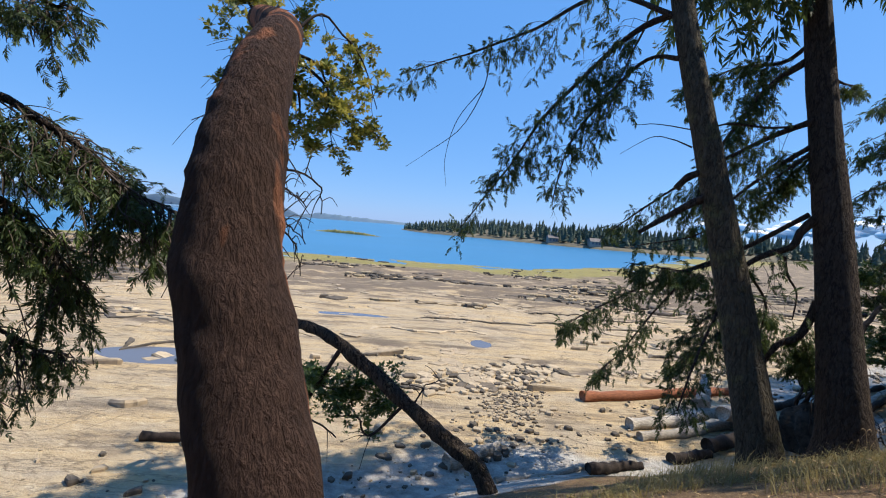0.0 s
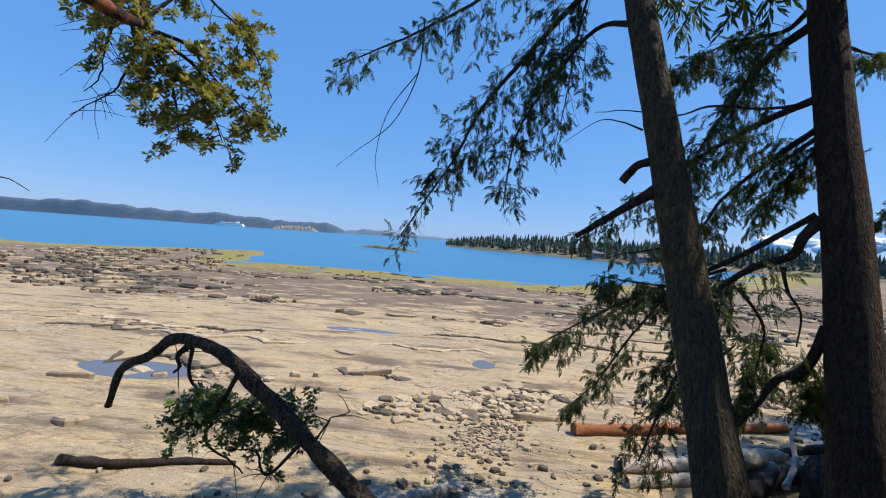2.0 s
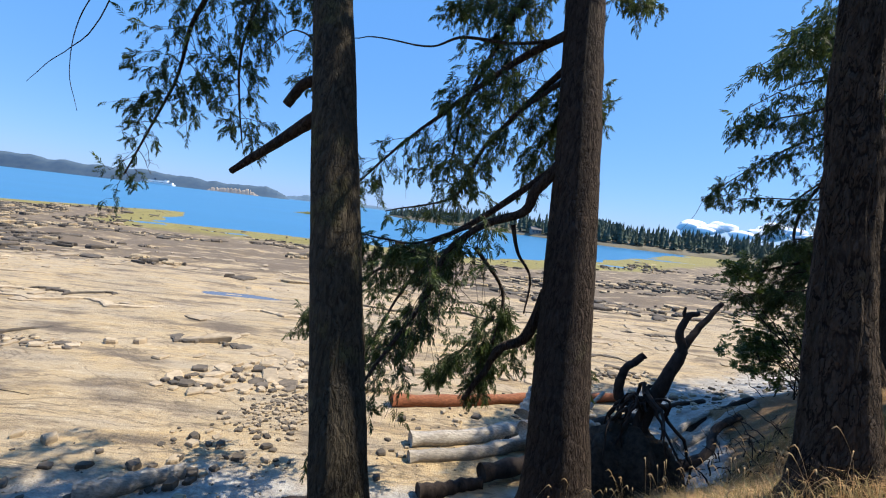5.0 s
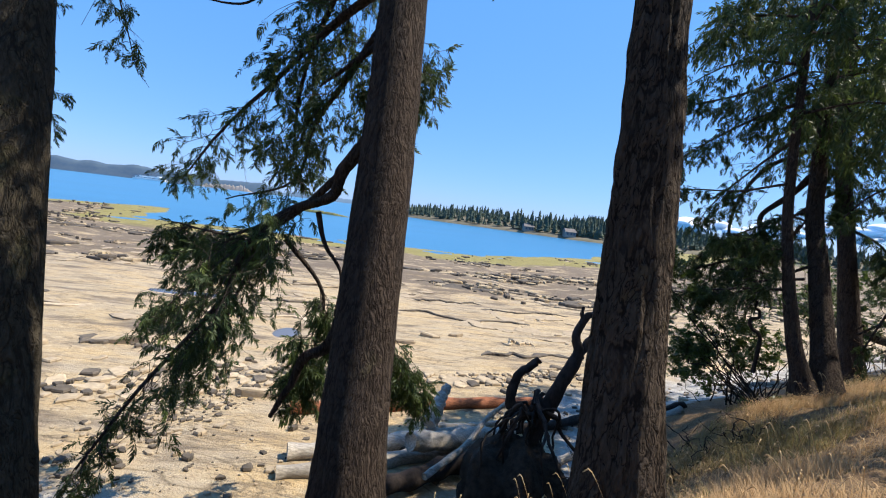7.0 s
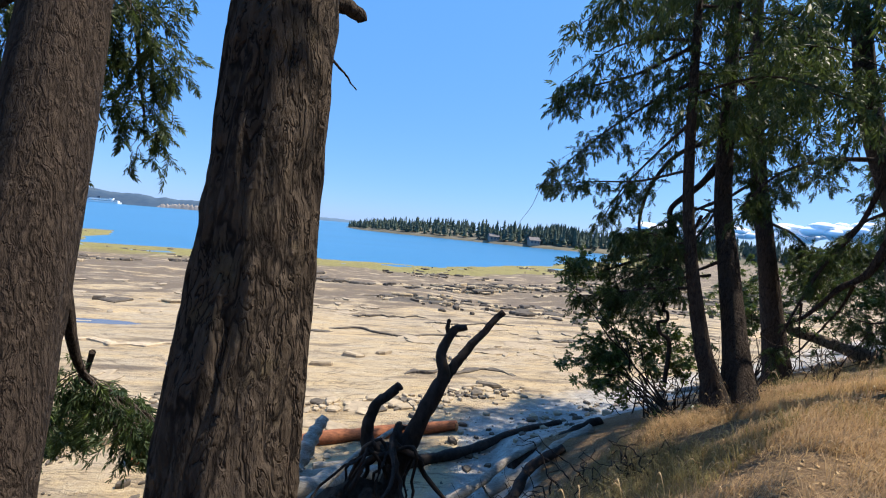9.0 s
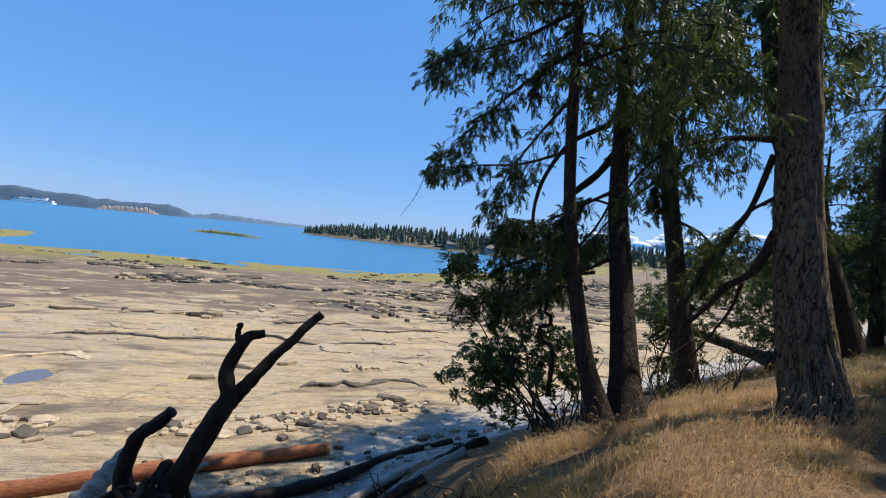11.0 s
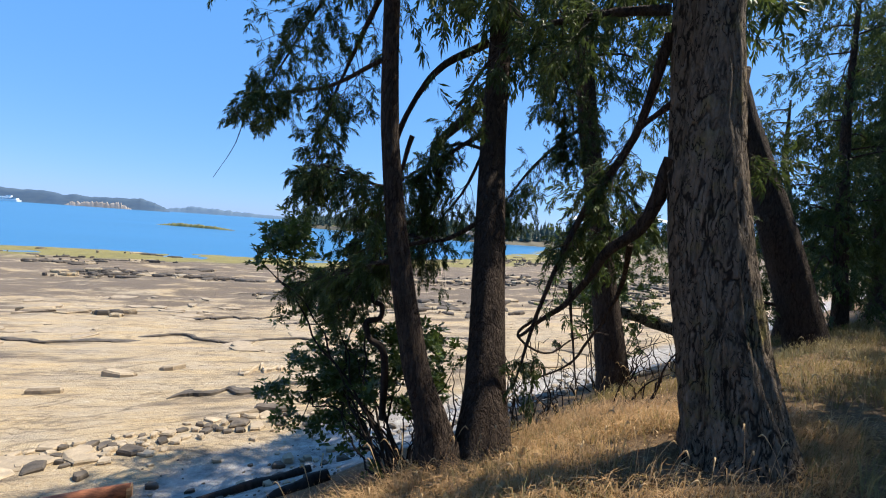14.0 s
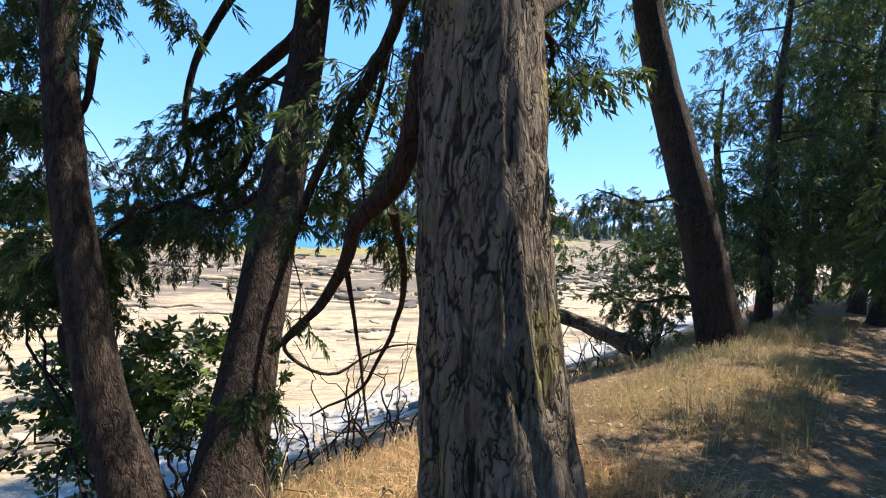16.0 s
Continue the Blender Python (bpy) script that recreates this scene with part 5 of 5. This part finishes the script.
def rubble(n, cx, cy, ux, uy, length, width, big):
    """A patch of flat angular plates lying close together, ragged at its rim."""
    laid = []
    for _ in range(n * 40):
        if len(laid) == n:
            break
        a, q = r_st.uniform(0, 2 * math.pi), math.sqrt(r_st.random()) * r_st.uniform(0.75, 1.1)
        s, w = math.cos(a) * q * length, math.sin(a) * q * width
        x, y = cx + ux * s - uy * w, cy + uy * s + ux * w
        size = big * (0.4 + 0.8 * r_st.random() ** 1.5)
        if all((x - p) ** 2 + (y - t) ** 2 > (0.36 * (size + k)) ** 2 for p, t, k in laid):
            laid.append((x, y, size))
            stone(x, y, size, size * r_st.uniform(0.6, 0.9), r_st.uniform(0.06, 0.14), r_st.uniform(0, 6.28))


rubble(150, 1.9, 14.7, 0.82, 0.57, 3.3, 1.25, 0.62)
rubble(40, 8.6, 16.4, 1.0, 0.1, 2.2, 0.6, 0.5)
rubble(50, 11.2, 17.6, 0.9, 0.35, 2.6, 0.6, 0.5)
rubble(30, -6.0, 14.9, 1.0, 0.05, 1.4, 0.5, 0.5)
for x, y, a, b in ((-4.15, 15.6, 0.45, 0.3), (-3.5, 15.9, 0.42, 0.3), (7.7, 22.2, 0.95, 0.5), (8.9, 23.0, 0.9, 0.5), (-2.1, 16.7, 2.2, 0.28), (3.7, 13.7, 1.7, 0.3), (12.5, 18.8, 1.1, 0.4), (6.8, 20.6, 1.0, 0.35),
                   (-9.0, 14.8, 0.9, 0.5), (-8.2, 14.5, 0.6, 0.35), (-9.6, 10.9, 0.6, 0.4), (-10, 13.2, 1.6, 0.3), (11.9, 18.4, 0.8, 0.35), (-7.0, 10.2, 0.9, 0.4)):
    stone(x, y, a, b, 0.22, 0.1)
# fine shingle along the foot of the bank
bits = []
for _ in range(1300):
    s, u = r_st.uniform(-6, 30), r_st.normal(7.6, 0.9)
    x, y = s * ALONG[0] + u * OUT[0], s * ALONG[1] + u * OUT[1]
    a = 0.05 + 0.28 * r_st.random() ** 4
    bits.append((x, y, a, a * r_st.uniform(0.5, 0.9), a * r_st.uniform(0.25, 0.6), r_st.uniform(0, 6)))
for _ in range(400):
    s, w = r_st.normal(0, 1.1), r_st.normal(0, 0.5)
    a = r_st.uniform(0.05, 0.2)
    bits.append((2.2 + 0.3 * s - 0.9 * w, 12.2 + 0.95 * s, a, a * 0.7, a * 0.4, r_st.uniform(0, 6)))
slabs("shingle", bits[::2], STONE, "loose grey and tan shingle at the bank foot")
slabs("shingle", bits[1::2], DARK_STONE, "loose dark shingle at the bank foot")


def log(name, p0, p1, r0, r1, mat, label, lift=0.6, end=None, bend=0.05, z0=None, z1=None, seed=0):
    """A drift log lying on the shore, with a worn, slightly bent stem and an inset end face."""
    g0 = float(ground(*p0)) + r0 * lift if z0 is None else z0
    g1 = float(ground(*p1)) + r1 * lift if z1 is None else z1
    a, b = np.array([*p0, g0]), np.array([*p1, g1])
    side = np.cross(b - a, (0, 0, 1.0))
    side /= np.linalg.norm(side)
    L = np.linalg.norm(b - a)
    path = spline([a, a * 0.66 + b * 0.34 + side * bend * L * 0.5, a * 0.33 + b * 0.67 - side * bend * L * 0.3, b], 22)
    root = anchor(name, a, label, "driftwood", "driftwood on the shore")
    rad = (r0 + (r1 - r0) * np.linspace(0, 1, 22)) * (1 + 0.12 * np.sin(np.arange(22) * 1.7 + seed))
    v, q = tube_arrays(path, rad, 14, 0.28, seed + 2)
    raw("stem", v, q, mat, True, root)
    if end:
        d = (path[-1] - path[-2]) / np.linalg.norm(path[-1] - path[-2])
        v, q = tube_arrays(np.array([path[-1] - d * 0.05, path[-1] + d * 0.02, path[-1] + d * 0.024]), [r1 * 0.98, r1 * 0.97, r1 * 0.9], 14)
        raw("cut_end", v, q, end, False, root)
    hang(root)


log("drift_log", (4.45, 12.92), (10.87, 14.95), 0.15, 0.125, RED_LOG, "long reddish cedar log with an orange cut end", 0.8, CUT_WOOD, 0.015, seed=1)
log("drift_log", (5.0, 10.95), (8.85, 12.6), 0.15, 0.18, GREY_LOG, "big silvered drift log lying in the shade", seed=2)
log("drift_log", (5.0, 10.35), (8.6, 11.75), 0.12, 0.17, GREY_LOG, "weathered pale drift log beside another", seed=3)
log("drift_log", (7.2, 10.8), (9.3, 12.7), 0.19, 0.15, GREY_LOG, "thick grey drift log behind the fir", seed=4, z0=-2.45)
log("drift_log", (7.9, 12.45), (9.6, 12.85), 0.07, 0.05, GREY_LOG, "thin bleached drift pole", 1.2, seed=5)
log("drift_log", (7.8, 12.75), (9.7, 13.4), 0.08, 0.05, GREY_LOG, "bleached white drift pole on the rocks", 1.2, seed=6)
log("drift_log", (7.45, 9.6), (9.25, 12.1), 0.055, 0.04, GREY_LOG, "pale leaning drift pole propped on logs", 1.0, z0=-2.35, z1=-2.0, seed=7)
log("drift_log", (7.55, 12.2), (7.95, 12.85), 0.20, 0.09, GREY_LOG, "split wedge of bleached root wood", 1.0, z0=-2.75, z1=-2.15, seed=8)
log("drift_log", (6.3, 9.85), (8.9, 11.3), 0.15, 0.20, DARK_WOOD, "big dark log lying over pale drift logs", 1.3, seed=20)
log("drift_log", (10.4, 10.9), (12.4, 12.0), 0.12, 0.07, DARK_WOOD, "dark broken branch wood below the bank", 1.0, None, 0.15, seed=21)
log("drift_log", (11.0, 11.9), (13.2, 12.6), 0.13, 0.09, GREY_LOG, "weathered log in the shade of the bank", 1.0, seed=22)
log("drift_log", (5.2, 9.3), (6.3, 9.75), 0.13, 0.1, DARK_WOOD, "dark log at the bank foot", seed=9)
log("drift_log", (0.4, 8.35), (1.5, 9.2), 0.16, 0.12, GREY_LOG, "short weathered log end in the shade", seed=10)
log("drift_log", (9.4, 12.9), (13.6, 15.1), 0.12, 0.07, DARK_WOOD, "dark drift log in tree shade", seed=11)
log("drift_log", (10.0, 11.5), (12.3, 12.9), 0.10, 0.05, GREY_LOG, "weathered grey branch on the pebbles", seed=12)
log("drift_log", (11.6, 12.6), (13.9, 13.6), 0.14, 0.1, DARK_WOOD, "dark log below the shrubs", seed=13)
log("drift_log", (-5.6, 8.6), (-2.6, 9.3), 0.10, 0.05, DARK_WOOD, "dark fallen branch in the shade", seed=14)
log("drift_log", (1.3, 8.0), (4.4, 9.2), 0.07, 0.05, GREY_LOG, "long thin grey drift pole", seed=15)
log("drift_log", (3.2, 8.6), (4.4, 8.9), 0.13, 0.08, DARK_WOOD, "dark broken log below the fir", seed=16)
log("fallen_limb", (22.7, 15.3), (20.2, 18.2), 0.20, 0.10, GREY_BARK, "thick bent fallen limb beyond the bank", 1.0, None, 0.12, -1.0, -0.15, 17)
log("drift_log", (18.5, 17.5), (22.8, 17.2), 0.09, 0.07, GREY_LOG, "bleached log on the far beach", seed=18)
log("drift_log", (22.2, 16.4), (23.1, 16.6), 0.13, 0.12, GREY_LOG, "short pale sawn log on the beach", 0.8, None, 0.0, seed=19)


def branch_tangle(name, x0, y0, x1, y1, z, n, label, seed):
    """Bare crooked twigs hanging and lying at the edge of the bank."""
    r, parts = np.random.default_rng(seed), []
    for k in range(n):
        x, y = r.uniform(x0, x1), r.uniform(y0, y1)
        g = float(ground(x, y))
        h = r.uniform(0.4, z)
        d = r.normal(0, 0.5, 3)
        parts.append(limb_arrays([(x, y, g - 0.05), (x + d[0] * 0.4, y + d[1] * 0.4, g + h * 0.5), (x + d[0], y + d[1], g + h)], r.uniform(0.008, 0.024), 0.004, k, 5, 14, 0.55)[0])
    v, q = join(parts)
    tagged(raw(name, v, q, DARK_WOOD), label, "branches", "", "stuff")


branch_tangle("bare_branches", 14.8, 12.4, 18.6, 14.5, 1.5, 60, "tangle of bare dark branches at the bank edge", 5)
branch_tangle("bare_branches", 9.6, 9.3, 12.6, 10.9, 0.45, 60, "dead broken twigs and roots on the bank edge", 7)
branch_tangle("bare_branches", 19.5, 15.2, 24.0, 17.5, 1.4, 40, "bare twisted branches over the beach", 6)


def curly_branch():
    root = anchor("curled_branch", (14.45, 12.3, -0.9), "grey corkscrew dead branch rising from the shrub", "branch")
    (v, q), _ = limb_arrays([(14.45, 12.3, -0.95), (14.42, 12.24, -0.17), (14.25, 12.29, 0.01), (14.2, 12.31, 0.2), (14.35, 12.28, 0.26), (14.36, 12.3, 0.4), (14.26, 12.3, 0.46), (14.28, 12.3, 0.62)], 0.045, 0.025, 2, 9, 50)
    raw("stem", v, q, DARK_WOOD, True, root)
    hang(root)


curly_branch()


# ---------------------------------------------------------------- grass
def grass(name, n, smin, smax, ulo, uhi, hmin, hmax, mat, label, seed, clump=0.42):
    r = np.random.default_rng(seed)
    s, u = r.uniform(smin, smax, n * 3), r.uniform(ulo, uhi, n * 3)
    x, y = s * ALONG[0] + u * OUT[0], s * ALONG[1] + u * OUT[1]
    keep = fbm(x * 0.8, y * 0.8, seed, 3) + r.normal(0, 0.06, n * 3) > clump
    x, y = x[keep][:n], y[keep][:n]
    m = len(x)
    z = ground(x, y) - 0.01
    patch = fbm(x * 0.7, y * 0.7, seed + 4, 3)
    h = hmin + (hmax - hmin) * r.random(m) ** 1.8 * (0.3 + 1.5 * patch)
    lay = fbm(x * 0.35, y * 0.35, seed + 9, 2) * 12
    a = lay + r.normal(0, 1.0, m)
    lean = r.uniform(0.35, 1.5, m) * h
    w = r.uniform(0.0016, 0.0042, m)
    dx, dy = np.cos(a), np.sin(a)
    base = np.stack([x, y, z], 1)
    side = np.stack([-dy * w, dx * w, 0 * w], 1)
    mid = base + np.stack([dx * lean * 0.35, dy * lean * 0.35, h * 0.65], 1)
    tip = base + np.stack([dx * lean, dy * lean, h * r.uniform(0.55, 1.0, m)], 1)
    v = np.stack([base - side, base + side, mid + side * 0.8, tip, mid - side * 0.8], 1).reshape(-1, 3)
    k = np.arange(m)[:, None] * 5
    f = np.vstack([k + np.array([[0, 1, 2]]), k + np.array([[0, 2, 4]]), k + np.array([[4, 2, 3]])])
    tone = np.clip(0.55 * fbm(x * 1.3, y * 1.3, seed + 2, 3) * 1.5 + 0.5 * r.random(m) - 0.1, 0, 1)
    return tagged(raw(name, v, f, mat, True, None, np.repeat(tone, 5)), label, "grass", "", "stuff")


grass("dry_grass", 70000, 9.5, 21, 0.35, 3.6, 0.04, 0.26, GRASS, "dense golden dry grass on the bank", 101, 0.40)
grass("dry_grass", 24000, 17, 34, 0.2, 4.2, 0.05, 0.32, GREEN_GRASS, "dull half-green grass between the trees", 102, 0.40)
grass("dry_grass", 22000, -3, 10.5, 0.5, 3.6, 0.05, 0.26, GREEN_GRASS, "sparse dry grass at the bank edge", 103, 0.42)
grass("dry_grass", 16000, 8.5, 17, 1.6, 4.0, 0.04, 0.3, GREEN_GRASS, "dull grass hanging over the bank edge", 105, 0.42)
grass("dry_grass", 4000, 14, 40, -5.5, -1.9, 0.10, 0.3, GRASS, "dry grass beyond the path", 104, 0.42)


def seed_stalks():
    """Tall single stalks with pale drooping seed heads."""
    r = np.random.default_rng(55)
    parts = []
    for _ in range(420):
        s, u = r.uniform(8, 23), r.uniform(0.5, 3.0)
        x, y = s * ALONG[0] + u * OUT[0], s * ALONG[1] + u * OUT[1]
        g, h, a = float(ground(x, y)), r.uniform(0.3, 0.6), r.uniform(0, 6.28)
        d = np.array([math.cos(a), math.sin(a), 0]) * h * 0.3
        p = spline([(x, y, g), (x + d[0] * 0.3, y + d[1] * 0.3, g + h * 0.6), (x + d[0], y + d[1], g + h), (x + d[0] * 1.3, y + d[1] * 1.3, g + h * 0.97)], 10)
        parts.append(tube_arrays(p, [0.0016, 0.0015, 0.0014, 0.0013, 0.0012, 0.0012, 0.004, 0.006, 0.0045, 0.001], 4))
    v, q = join(parts)
    tagged(raw("seed_stalks", v, q, GRASS, True, None, np.full(len(v), 0.9)), "tall pale grass stalks with seed heads", "grass", "", "stuff")


seed_stalks()


def litter():
    """Fallen leaves and bark flakes on the path and bank."""
    r = np.random.default_rng(66)
    n = 5200
    s, u = r.uniform(2, 32, n), r.uniform(-3.0, 3.2, n)
    x, y = s * ALONG[0] + u * OUT[0], s * ALONG[1] + u * OUT[1]
    pos = np.stack([x, y, ground(x, y) + 0.012], 1)
    d = np.stack([np.cos(r.uniform(0, 6.28, n)), np.sin(r.uniform(0, 6.28, n)), r.normal(0, 0.15, n)], 1)
    leaf = (np.array([(0, 0, 0), (0.03, 0.014, 0.004), (0.065, 0, 0.0), (0.03, -0.014, 0.008)]), np.array([(0, 1, 2, 3)]))
    v, f, tone = scatter_arrays(leaf, pos, d, r.uniform(0.5, 1.3, n), r)
    tagged(raw("leaf_litter", v, f, GRASS, False, None, tone), "pale fallen leaves and bark flakes on the ground", "leaves", "", "stuff")


litter()
